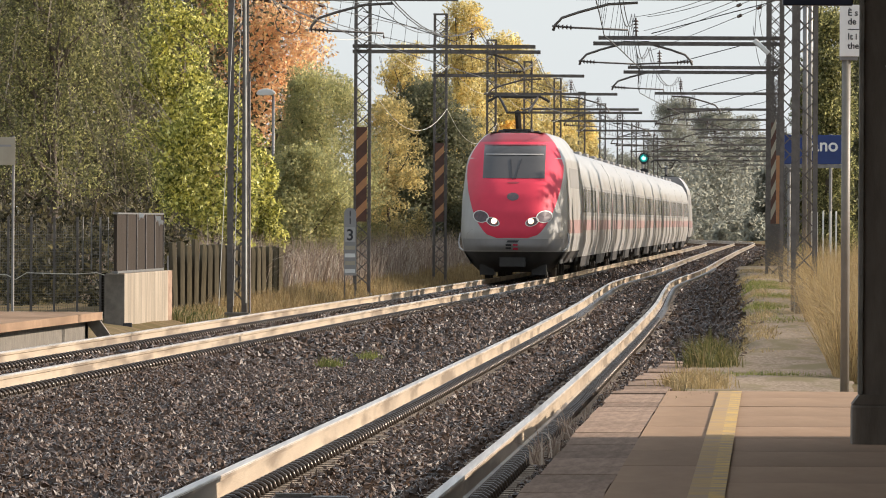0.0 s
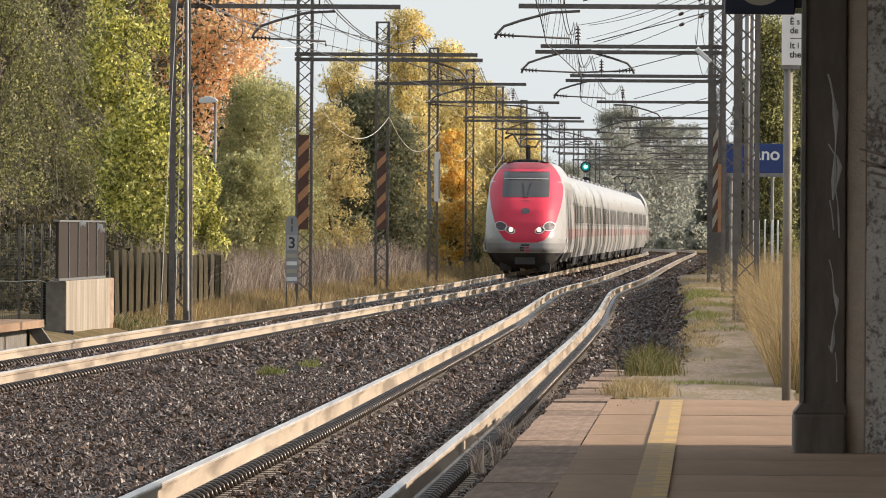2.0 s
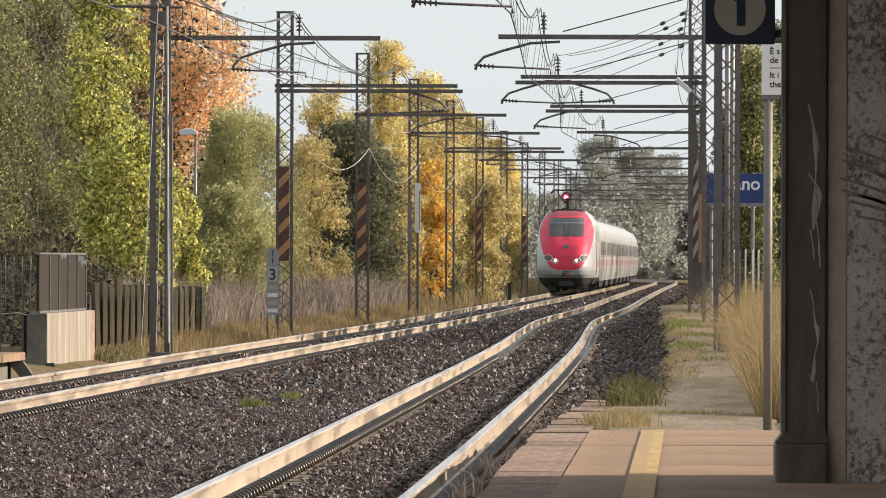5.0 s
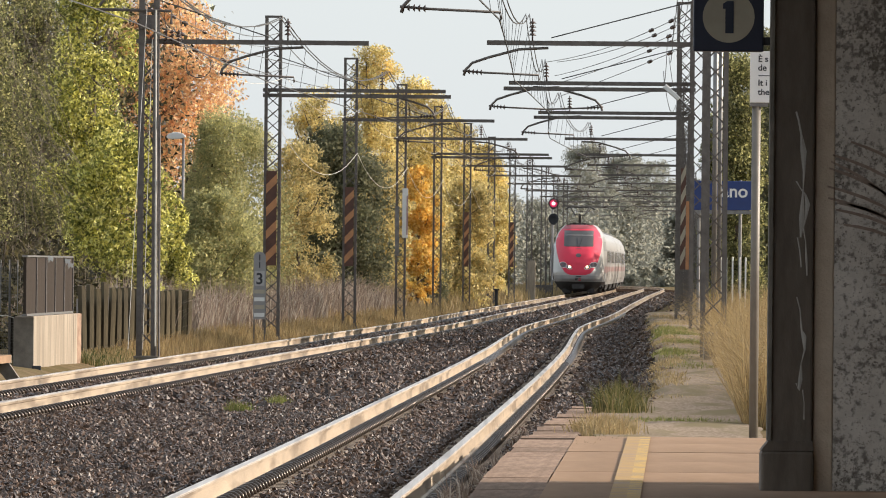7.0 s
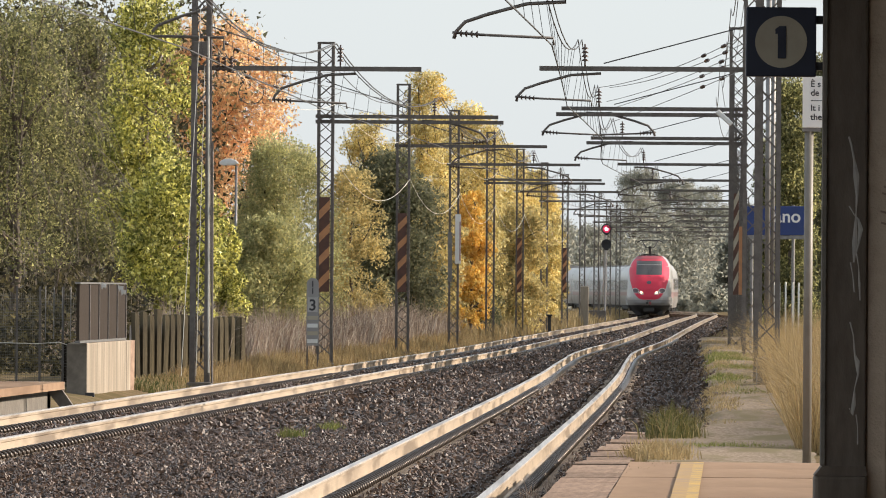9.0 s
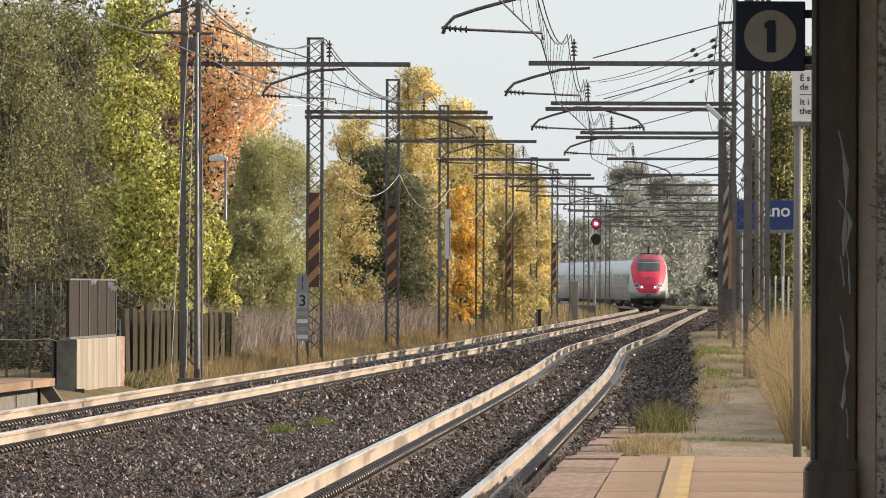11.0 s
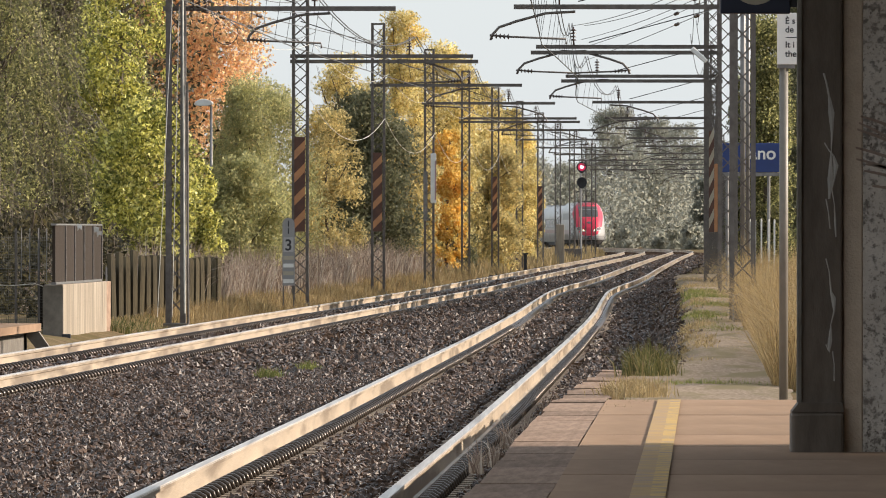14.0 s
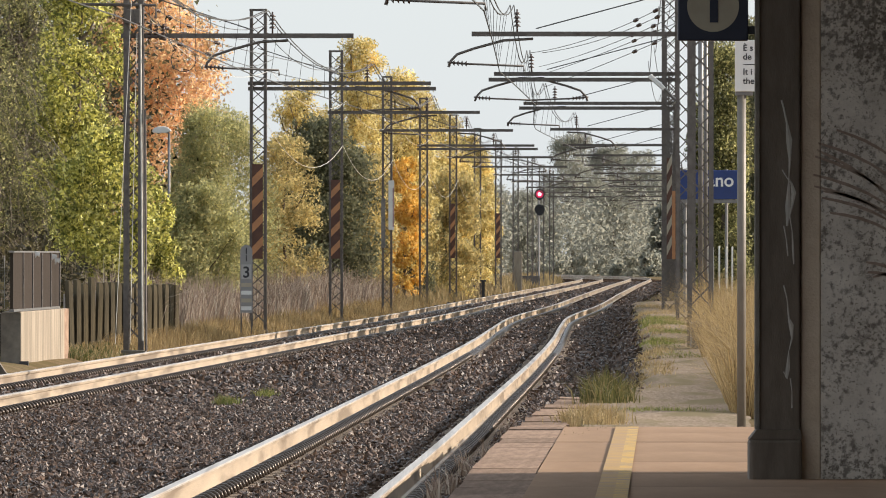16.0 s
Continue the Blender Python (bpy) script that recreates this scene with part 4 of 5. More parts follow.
# arc length along the far-side track
_ss, _dd = [0.0], [300.0]
while _dd[-1] < 1690:
    d = _dd[-1] + 2
    _ss.append(_ss[-1] + math.hypot(2, track_l(d) - track_l(d - 2)))
    _dd.append(d)
START, SPEED = 305.0, 48.0


def on_track(s):
    d = float(np.interp(s, _ss, _dd))
    return track_l(d), d, -heading(track_l, d)


def train_rows(offset, turned=False):
    out = []
    for k in range(33):
        t = k * 0.5
        x, d, h = on_track(START - 300 + SPEED * t + offset)
        out.append((t, pose(x, d, 0, 0, 0, h + (180 if turned else 0))))
    return out


def motions():
    walk(front_car, train_rows(0))
    for i, c in enumerate(coaches):
        walk(c, train_rows(20.4 + 13.05 + 26.1 * i))
    walk(rear_car, train_rows(20.4 + 26.1 * len(coaches) + 20.4, True))
    # the signal drops from green to red
    walk(colour_vane, [(t, pose(0, 0, 5.50, 0, 0, a)) for t, a in ((0.0, 180), (GREEN_UNTIL, 180), (GREEN_UNTIL + 0.07, 120), (GREEN_UNTIL + 0.13, 60), (GREEN_UNTIL + 0.2, 0), (16.0, 0))])


GREEN_UNTIL = 3.2

# ---- trees ----
def leaves(rs, centres, radii, count, size, drop=0.0, squash=1.0):
    """Leaf blades scattered through clumps, denser at their rims; each blade is one small face."""
    centres, radii = np.array(centres), np.array(radii)
    pr = radii**2
    idx = rs.choice(len(centres), count, p=pr / pr.sum())
    dirs = rs.normal(size=(count, 3))
    dirs /= np.linalg.norm(dirs, axis=1)[:, None]
    rr = radii[idx] * rs.random(count) ** 0.45
    p = centres[idx] + dirs * rr[:, None] * np.array([1, 1, squash])
    a = rs.normal(size=(count, 3))
    a[:, 2] -= drop
    a /= np.linalg.norm(a, axis=1)[:, None]
    b = np.cross(a, rs.normal(size=(count, 3)))
    b /= np.linalg.norm(b, axis=1)[:, None]
    s = size * rs.uniform(0.6, 1.4, count)[:, None]
    s *= 1.22
    v = np.stack([p - a * s, p + a * s * 0.55 + b * s * 0.6, p + a * s * 0.75 - b * s * 0.5], 1).reshape(-1, 3)
    f = (np.arange(count)[:, None] * 3 + np.arange(3)).tolist()
    return v.tolist(), f


def tree(name, label, x, d, h, w, material, count, size, seed, base=0.12, shape="round", limbs=9, bark=None, drop=0.3, clumps=46, z0=None):
    """A tree of height h and crown width w: tapered trunk, limbs to the clumps, a crown of blades."""
    rs = np.random.default_rng(seed)
    clumps, count, size = int(clumps * 2.2), int(count * 1.6), size * 0.78
    z0 = ground_z(x, d) - 0.05 if z0 is None else z0
    o = thing(name, label, "tree" if h > 3 else "shrub", pose(x, d, z0))
    bark = bark or M_BARK
    w *= 1.18 if shape == "round" else 1.05
    cs, rads = [], []
    for _ in range(clumps):
        u = rs.random() ** 0.85
        z = h * (base + (0.97 - base) * u)
        if shape == "round":
            env = math.sqrt(max(0.05, 1 - ((z / h - base - (1 - base) * 0.45) / ((1 - base) * 0.58)) ** 2))
        elif shape == "spire":
            env = min(1, 3.2 * (1 - z / h) + 0.12) * (0.75 + 0.25 * math.sin(9 * u + seed))
        else:
            env = 1 - 0.25 * (z / h)
        r = w / 2 * env * math.sqrt(rs.random()) * 0.85
        an = rs.uniform(0, 2 * math.pi)
        cs.append((r * math.cos(an), r * math.sin(an), z))
        rads.append(max(w, h * 0.3) * rs.uniform(0.07, 0.17) * (0.6 + 0.5 * env))
    tr = max(0.04, h * 0.014)
    g = Geo()
    px, py = 0.0, 0.0
    n = 7
    pts = []
    for i in range(n + 1):
        pts.append((px, py, h * 0.93 * i / n))
        px += rs.normal() * w * 0.02
        py += rs.normal() * w * 0.02
    for i in range(n):
        g.bar(pts[i], pts[i + 1], tr * (1 - 0.85 * i / n), 7, tr * (1 - 0.85 * (i + 1) / n), caps=False)
    part("trunk", g, bark, o, "", True)
    order = rs.permutation(len(cs))[:limbs]
    lg = Geo()
    for k in order:
        c = Vector(cs[k])
        zi = max(0.08 * h, c.z - (0.25 + 0.3 * rs.random()) * math.hypot(c.x, c.y) * 2.2 - 0.05 * h)
        i = min(n, zi / (h * 0.93) * n)
        p0 = Vector(pts[int(i)])
        p0.z = zi
        mid = p0.lerp(c, 0.5) + Vector((rs.normal() * 0.05 * w, rs.normal() * 0.05 * w, -0.02 * h))
        lg.bar(p0, mid, tr * 0.4, 5, tr * 0.25, caps=False).bar(mid, c, tr * 0.25, 5, tr * 0.08, caps=False)
        for _ in range(3):
            e = c + Vector(rs.normal(size=3) * rads[k] * 0.9)
            lg.bar(mid.lerp(c, 0.6), e, tr * 0.12, 4, tr * 0.05, caps=False)
    part("branchwork", lg, bark, o, "", True)["kind"] = "stuff"
    v, f = leaves(rs, cs, rads, count, size, drop)
    me = bpy.data.meshes.new("crown")
    me.from_pydata(v, [], f)
    me.materials.append(material)
    part("crown", me, None, o)
    return o


def droop(o, w, h, n, seed):
    """Long thin hanging twigs through a crown."""
    rs = np.random.default_rng(seed)
    g = Geo()
    for _ in range(n):
        a, r = rs.uniform(0, 2 * math.pi), w / 2 * math.sqrt(rs.random())
        z = h * rs.uniform(0.25, 1.0)
        p = Vector((r * math.cos(a), r * math.sin(a), z))
        go = Vector((math.cos(a) * 0.5 + rs.normal() * 0.35, math.sin(a) * 0.5 + rs.normal() * 0.35, 0.5))
        ln = rs.uniform(0.7, 2.0)
        way = [tuple(p + go * ln * k / 4 - Vector((0, 0, 1.15 * ln * (k / 4) ** 2))) for k in range(5)]
        g.tube(way, rs.uniform(0.0025, 0.006), 3)
    part("twigwork", g, M_TWIG, o, "pale hanging twigs")["kind"] = "stuff"


def px_x(px, d):
    return (px - 784) * d / 20000.0


def px_z(py, d):
    return EYE + (455 - py) * d / 20000.0


# x range and top line of each crown are given as bearings (units of 1/20000) from the camera's spot
def wood(name, label, b0, b1, top, d, material, count, size, seed, **kw):
    x0, x1 = px_x(b0, d), px_x(b1, d)
    zt = px_z(top, d)
    xc = (x0 + x1) / 2
    return tree(name, label, xc, d, zt - ground_z(xc, d), (x1 - x0), material, count, size, seed, **kw)


GY = "broadleaf tree turning from green to yellow beside the fence"
will_a = wood("tree", "tangled half-bare olive-brown willow with many pale twigs", -260, 60, -70, 262, L_BROWN, 20000, 0.045, 1, base=0.28, shape="col", limbs=40, clumps=60)
will_b = wood("tree", "tangled half-bare olive-brown tree with pale twigs", -120, 130, -60, 275, L_BROWN, 20000, 0.045, 2, base=0.28, shape="col", limbs=40, clumps=60)
droop(will_a, 4.6, 8.0, 700, 201)
droop(will_b, 3.8, 8.0, 500, 202)
wood("tree", GY, 52, 236, -75, 268, L_GREENY, 17000, 0.062, 3, base=0.03, shape="round", clumps=80)
wood("tree", GY, 105, 272, 215, 250, L_GREENY, 9000, 0.06, 4, base=0.06, shape="round", clumps=50)
wood("tree", "orange-leaved autumn maple behind the mast", 140, 395, -45, 345, L_ORANGE, 26000, 0.07, 5, base=0.12, clumps=90)
wood("tree", "fresh green shrub-like tree by the fence", 215, 318, 325, 285, L_GREENY, 9000, 0.055, 6, base=0.0, clumps=50)
wood("tree", "dull olive shrub-like tree by the fence", 285, 430, 322, 300, L_OLIVE, 14000, 0.05, 21, base=0.0, clumps=60)
wood("shrub", "low dark shrub beside the far verge", 698, 769, 450, 470, L_DARK, 6000, 0.06, 22, base=0.0, clumps=30)
wood("tree", "soft olive-green willow behind the street lamp", 285, 485, 188, 335, L_OLIVE, 42000, 0.044, 7, base=0.03, clumps=80, drop=1.0)
BM = "brownish-yellow shrub-like tree behind the masts"
YP = "tall yellow poplar behind the masts"
GO = "gold and olive tree behind the masts"
wood("tree", BM, 445, 570, 235, 372, L_GOLD, 11000, 0.06, 8, base=0.02, clumps=60)
wood("tree", "dark evergreen behind the masts", 490, 665, 205, 400, L_DARK, 18000, 0.08, 9, base=0.02, clumps=80)
wood("tree", "pale yellow poplar in the distance", 475, 600, 138, 490, L_YELLOW, 16000, 0.065, 10, base=0.1, shape="round", clumps=60)
wood("tree", YP, 583, 690, 58, 450, L_YELLOW, 26000, 0.062, 11, base=0.05, shape="round", clumps=90)
wood("tree", YP, 640, 775, 118, 470, L_YELLOW, 26000, 0.062, 12, base=0.05, shape="round", clumps=90)
wood("tree", "orange-gold young tree by the line", 680, 752, 270, 440, L_AMBER, 8000, 0.07, 13, base=0.0, clumps=50)
wood("tree", GO, 595, 700, 270, 425, L_GOLD, 11000, 0.07, 14, base=0.0, clumps=60)
wood("tree", "yellow autumn tree behind the masts", 725, 835, 190, 530, L_YELLOW, 22000, 0.068, 15, base=0.03, clumps=80)
wood("tree", GO, 740, 850, 300, 500, L_GOLD, 11000, 0.08, 16, base=0.0, clumps=60)
wood("tree", "yellow autumn tree behind the masts", 790, 880, 235, 590, L_YELLOW, 18000, 0.075, 20, base=0.0, clumps=60)
wood("tree", GO, 800, 884, 285, 600, L_GOLD, 12000, 0.10, 17, base=0.0, clumps=60)
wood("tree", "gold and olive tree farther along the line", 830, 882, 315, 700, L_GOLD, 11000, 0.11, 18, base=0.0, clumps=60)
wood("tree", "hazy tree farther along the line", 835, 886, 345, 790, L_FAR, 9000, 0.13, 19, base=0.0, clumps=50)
# the haze on these crowns is painted in their leaf colour
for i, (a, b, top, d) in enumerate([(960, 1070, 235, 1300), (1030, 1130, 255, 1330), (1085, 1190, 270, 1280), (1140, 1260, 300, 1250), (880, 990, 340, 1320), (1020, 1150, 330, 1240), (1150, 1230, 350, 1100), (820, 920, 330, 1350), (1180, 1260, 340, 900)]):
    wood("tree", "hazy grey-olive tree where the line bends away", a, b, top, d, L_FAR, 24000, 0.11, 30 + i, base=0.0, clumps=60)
for i, (a, b, top, d) in enumerate([(1235, 1330, 60, 240), (1300, 1420, 20, 260), (1215, 1290, 170, 300), (1210, 1270, 230, 400), (1400, 1560, -20, 250)]):
    wood("tree", "dark green tree behind the platform end", a, b, top, d, L_BROWN if i % 2 == 0 else L_DARK, 22000, 0.042, 50 + i, base=0.03, clumps=130, shape="col")
# a broken row of trees on the platform side throws its shade across the line
row_kinds = []
rs_row = np.random.default_rng(77)
d = 248.0
while d < 850:
    x = track_r(d) + 8.4 + rs_row.uniform(-0.8, 1.2)
    if len(row_kinds) < 4:
        k = len(row_kinds)
        row_kinds.append(tree("tree", "green tree in the row behind the platform-side masts", x, d, (6.4, 7.2, 5.6, 6.8)[k], (4.2, 5.0, 3.8, 4.6)[k], (L_GREEN, L_GOLD, L_GREEN, L_BROWN)[k], 2600, 0.19, 120 + k, base=0.04, clumps=26))
    else:
        copy_thing(row_kinds[int(rs_row.integers(4))], pose(x, d, ground_z(x, d) - 0.05, 0, 0, rs_row.uniform(0, 360)))
    d += rs_row.choice([3.6, 5.0, 7.5, 11.0])

# ---- platform end: pillar, wall, canopy, signs ----
def pillar():
    o = thing("pillar", "dark painted canopy pillar with pale scrawls on it", "pillar")
    D = 68.3
    part("shaft", Geo().box(1.897, 2.16, D, D + 0.3, P_TOP + 0.28, 4.3), M_PILLAR, o, bevel=0.015)
    # lighter strip paints the light caught along the pillar's left edge
    part("edge_strip", Geo().box(1.885, 1.915, D - 0.02, D + 0.1, P_TOP + 0.3, 4.3), M_CONCD, o, "lighter edge, the light on it put into the colour", bevel=0.006)
    part("plinth", Geo().box(1.85, 2.17, D - 0.06, D + 0.36, P_TOP - 0.02, P_TOP + 0.24), M_PILLAR, o, bevel=0.02)
    part("plinth_cap", Geo().prism([(1.85, P_TOP + 0.24), (2.17, P_TOP + 0.24), (2.16, P_TOP + 0.30), (1.897, P_TOP + 0.30)], "y", D - 0.05, D + 0.34), M_PILLAR, o)

    def scrawl(pts, w=0.015):
        left, right = [], []
        for k, (x, z) in enumerate(pts):
            a, b = pts[max(k - 1, 0)], pts[min(k + 1, len(pts) - 1)]
            t = Vector((b[0] - a[0], b[1] - a[1])).normalized()
            h = w * (0.55 + 0.45 * math.sin(1.9 * k + 7 * x)) if 0 < k < len(pts) - 1 else w * 0.3
            left.append((x - t.y * h, z + t.x * h))
            right.append((x + t.y * h, z - t.x * h))
        part("scrawl", Geo().grid([[(x, D - 0.002, z) for x, z in left], [(x, D - 0.004, z) for x, z in pts], [(x, D - 0.002, z) for x, z in right]]), M_SCRAWL, o, "pale smeared line")
    scrawl([(2.045, 2.54), (2.06, 2.49), (2.078, 2.40), (2.092, 2.30), (2.096, 2.18), (2.092, 2.08), (2.085, 1.9), (2.08, 1.78)], 0.019)
    scrawl([(2.05, 2.12), (2.08, 2.07), (2.105, 2.04), (2.12, 1.98), (2.11, 1.90), (2.095, 1.84)])
    scrawl([(2.095, 1.84), (2.11, 1.75), (2.115, 1.65), (2.12, 1.55)])
    scrawl([(2.06, 1.78), (2.075, 1.70), (2.085, 1.60)])
    scrawl([(2.06, 1.42), (2.08, 1.34), (2.09, 1.22), (2.105, 1.18), (2.11, 1.10), (2.09, 1.02), (2.085, 0.92), (2.075, 0.86), (2.06, 0.90)])
    scrawl([(2.10, 0.86), (2.11, 0.78), (2.11, 0.68)])
    return o


pillar()
D = 68.3
w = thing("wall_station", "peeling grey plaster wall end with painted brown fronds", "wall", kind="structure")
part("corner_strip", Geo().box(2.165, 2.285, D + 0.04, D + 2.5, P_TOP - 0.05, 4.3), M_STUCCO, w, "buff smooth render at the corner", bevel=0.01)
part("wall_end", Geo().box(2.2855, 6.4, D + 0.0405, D + 2.5, P_TOP - 0.05, 4.3), M_MURAL, w)
rs = np.random.default_rng(8)
for a, b in (((2.26, 2.24), (2.86, 1.80)), ((2.25, 2.20), (2.86, 1.84)), ((2.27, 2.28), (2.9, 1.93)), ((2.24, 2.09), (2.9, 1.76)), ((2.245, 2.02), (2.9, 1.70)), ((2.29, 1.95), (2.9, 1.68)), ((2.34, 1.86), (2.9, 1.62)),
             ((2.38, 2.36), (2.92, 2.02)), ((2.56, 1.56), (2.9, 1.36)), ((2.57, 1.50), (2.9, 1.33)), ((2.60, 1.47), (2.9, 1.40)), ((2.30, 1.99), (2.86, 1.74))):
    n, pts = 6, []
    for i in range(n + 1):
        s = i / n
        pts.append((a[0] + (b[0] - a[0]) * s, a[1] + (b[1] - a[1]) * s + 0.05 * math.sin(math.pi * s)))
    top = [(x, z + 0.002 + 0.010 * math.sin(math.pi * min(1, 0.15 + i / n))) for i, (x, z) in enumerate(pts)]
    bot = [(x, z - 0.002 - 0.007 * math.sin(math.pi * min(1, 0.15 + i / n))) for i, (x, z) in enumerate(pts)]
    part("painted_frond", Geo().prism(top + bot[::-1], "y", D + 0.036, D + 0.041), M_STROKE, w, "brown brush stroke")
# out of view: wall and canopy added to keep pillar and wall end shaded
tagged(part("unseen_wall", Geo().box(6.42, 6.7, -25, D, P_TOP - 0.05, 4.3), M_STUCCO), "unseen plain buff wall that closes the platform side and blocks light", "wall", kind="structure")
tagged(part("unseen_canopy", Geo().box(0.6, 6.7, -25, D + 2.4, 4.31, 4.5), M_CONCD), "unseen plain canopy added to shade the pillar and wall end", "canopy", kind="structure")


def platform_sign():
    o = thing("platform_sign", "dark navy platform number sign hung beside the pillar", "sign")
    y = D + 0.02
    part("board", Geo().box(1.42, 1.845, y, y + 0.14, 2.90, 3.32), M_NAVY, o, bevel=0.008)
    g = Geo().prism([(1.632 + 0.157 * math.cos(2 * math.pi * i / 40), 3.11 + 0.157 * math.sin(2 * math.pi * i / 40)) for i in range(40)], "y", y - 0.006, y + 0.002)
    part("disc", g, M_CREAM, o, "cream disc")
    part("numeral", Geo().prism([(1.612, 3.01), (1.662, 3.01), (1.662, 3.205), (1.622, 3.205), (1.597, 3.188), (1.597, 3.158), (1.612, 3.158)], "y", y - 0.011, y - 0.004), M_NAVY, o, "numeral 1")
    [part("bracket", Geo().box(1.84, 1.90, y + 0.04, y + 0.1, z, z + 0.05), M_BLACK, o) for z in (2.94, 3.22)]


platform_sign()


def notice():
    o = thing("notice_sign", "white bilingual warning notice on a grey steel post", "sign", pose(2.378, 90.0, 0))
    part("post", Geo().bar((0.0, 0, P_TOP - 0.3), (0.0, 0, 3.30), 0.036, 14), M_POST, o, "", True)
    part("plate", Geo().box(-0.055, 0.40, -0.06, -0.045, 2.91, 3.32), M_WHITE, o, bevel=0.004)
    part("clamp", Geo().box(-0.05, 0.09, -0.045, 0.05, 2.88, 2.91), M_GALV, o)
    for i, s in enumerate(("È s", "de", "It i", "the")):
        z = (3.235, 3.165, 3.045, 2.972)[i]
        lettering("lettering", s, 0.070, M_BLACK, o, pose(0.008, -0.062, z), 0.001)
    part("rule", Geo().box(0.012, 0.36, -0.0625, -0.06, 3.122, 3.128), M_BLACK, o)


notice()


def name_board():
    o = thing("station_sign", "blue station name board with white letters beyond the masts", "sign", pose(5.37, 232, 0.5))
    part("panel", Geo().box(-0.50, 0.70, -0.05, 0, 2.28, 2.88), M_BLUE, o, bevel=0.01)
    part("lower_edge", Geo().box(-0.50, 0.70, -0.056, 0.0, 2.20, 2.275), M_GALV, o)
    for x in (-0.4, 0.45):
        part("post", Geo().bar((x, 0.05, -0.8), (x, 0.05, 2.9), 0.035, 10), M_GALV, o)
    lettering("lettering", "ano", 0.37, M_WHITE, o, pose(0.60, -0.054, 2.55), 0.003, "RIGHT")


name_board()


def post(name, label, cat, x, d, z0, z1, r, material, cap=False):
    o = thing(name, label, cat, pose(x, d, 0))
    part("shaft", Geo().bar((0, 0, z0), (0, 0, z1), r, 10), material, o, "", True)
    part("cap", Geo().bar((0, 0, z1), (0, 0, z1 + r), r * 1.15, 10, r * 0.5), material, o)
    return o


for b, d, top, r in ((1240, 205, 8.5, 0.05), (1249, 212, 8.2, 0.04)):
    post("steel_pole", "grey galvanised steel pole among the masts", "pole", px_x(b, d), d, -0.2, top, r, M_GALV)
for b, top in ((1240, 432), (1252, 436), (1262, 438), (1273, 436), (1286, 437), (1296, 437), (1310, 438)):
    post("fence_post", "thin pale fence post in dry grass", "post", px_x(b, 215), 215, 0.2, px_z(top, 215), 0.017, M_CABLE)


def flood_lamp():
    d = 250
    o = thing("flood_lamp", "pale lamp head on a slanting mast bracket", "lamp", pose(px_x(1190, d), d, px_z(170, d)))
    part("bracket", Geo().bar((0, 0, 0), (-0.28, 0, 0.30), 0.025, 8).bar((0, 0, 0), (0.12, 0, -0.1), 0.025, 8).bar((0.12, 0, -0.1), (0.12, 7, -0.1), 0.02, 6), M_GALV, o)
    part("head", Geo().prism([(-0.55, 0.42), (-0.47, 0.50), (-0.15, 0.20), (-0.22, 0.13)], "y", -0.12, 0.12), M_WHITE, o, "pale lamp head", bevel=0.02)


flood_lamp()
part_block = tagged(part("footing_block", Geo().box(px_x(1221, 158), px_x(1246, 158), 157, 157.7, -0.1, 0.70), M_IRON, None, bevel=0.03), "dark concrete footing block of a mast", "concrete block")


# ---- far side: street lamp, kilometre post, box, fences, platform ----
def street_lamp():
    d = 300
    o = thing("street_lamp", "street lamp with an oval white head behind the mast", "street lamp", pose(px_x(299, d), d, 0))
    part("pole", Geo().bar((0, 0, -0.3), (0, 0, 4.88), 0.045, 10, 0.035), M_GALV, o, "", True)
    part("arm", Geo().bar((0, 0, 4.88), (-0.18, 0, 4.96), 0.025, 8), M_GALV, o)
    prof = [(-0.46, 4.93), (-0.42, 5.0), (-0.30, 5.055), (-0.15, 5.065), (-0.02, 5.03), (0.06, 4.96), (0.05, 4.92), (-0.1, 4.885), (-0.32, 4.875), (-0.43, 4.895)]
    part("head", Geo().prism(prof, "y", -0.11, 0.11), M_WHITE, o, "oval white lamp head", bevel=0.03)


street_lamp()


def km_post():
    d = 262
    o = thing("kilometre_post", "tall narrow kilometre board on two legs beside the track", "sign", pose(px_x(436, d), d, 0))
    for x in (-0.12, 0.12):
        part("leg", Geo().box(x - 0.015, x + 0.015, 0.0, 0.03, -0.5, 1.75), M_IRON, o)
    prof = [(-0.14, 0.30)] + [(0.14, 0.30), (0.14, 1.74)] + [(0.14 * math.cos(math.pi * i / 10), 1.74 + 0.13 * math.sin(math.pi * i / 10)) for i in range(1, 10)] + [(-0.14, 1.74)]
    part("board", Geo().prism(prof, "y", -0.03, 0.0), M_TGREY, o)
    part("number_field", Geo().box(-0.115, 0.115, -0.034, -0.03, 1.08, 1.42), M_TWHITE, o)
    lettering("numeral", "3", 0.36, M_BLACK, o, pose(0, -0.036, 1.12), 0.002, "CENTER")
    for z in (1.50, 1.67):
        lettering("numeral", "1", 0.19, M_BLACK, o, pose(0, -0.034, z), 0.002, "CENTER")
    for i in range(4):
        part("band", Geo().box(-0.12, 0.12, -0.034, -0.03, 0.36 + 0.18 * i, 0.45 + 0.18 * i), M_CREAM if i % 2 else M_WHITE, o)


km_post()


def along(off, d):
    """A place off metres from the middle of the far-side track."""
    return (track_l(d) + off, d)


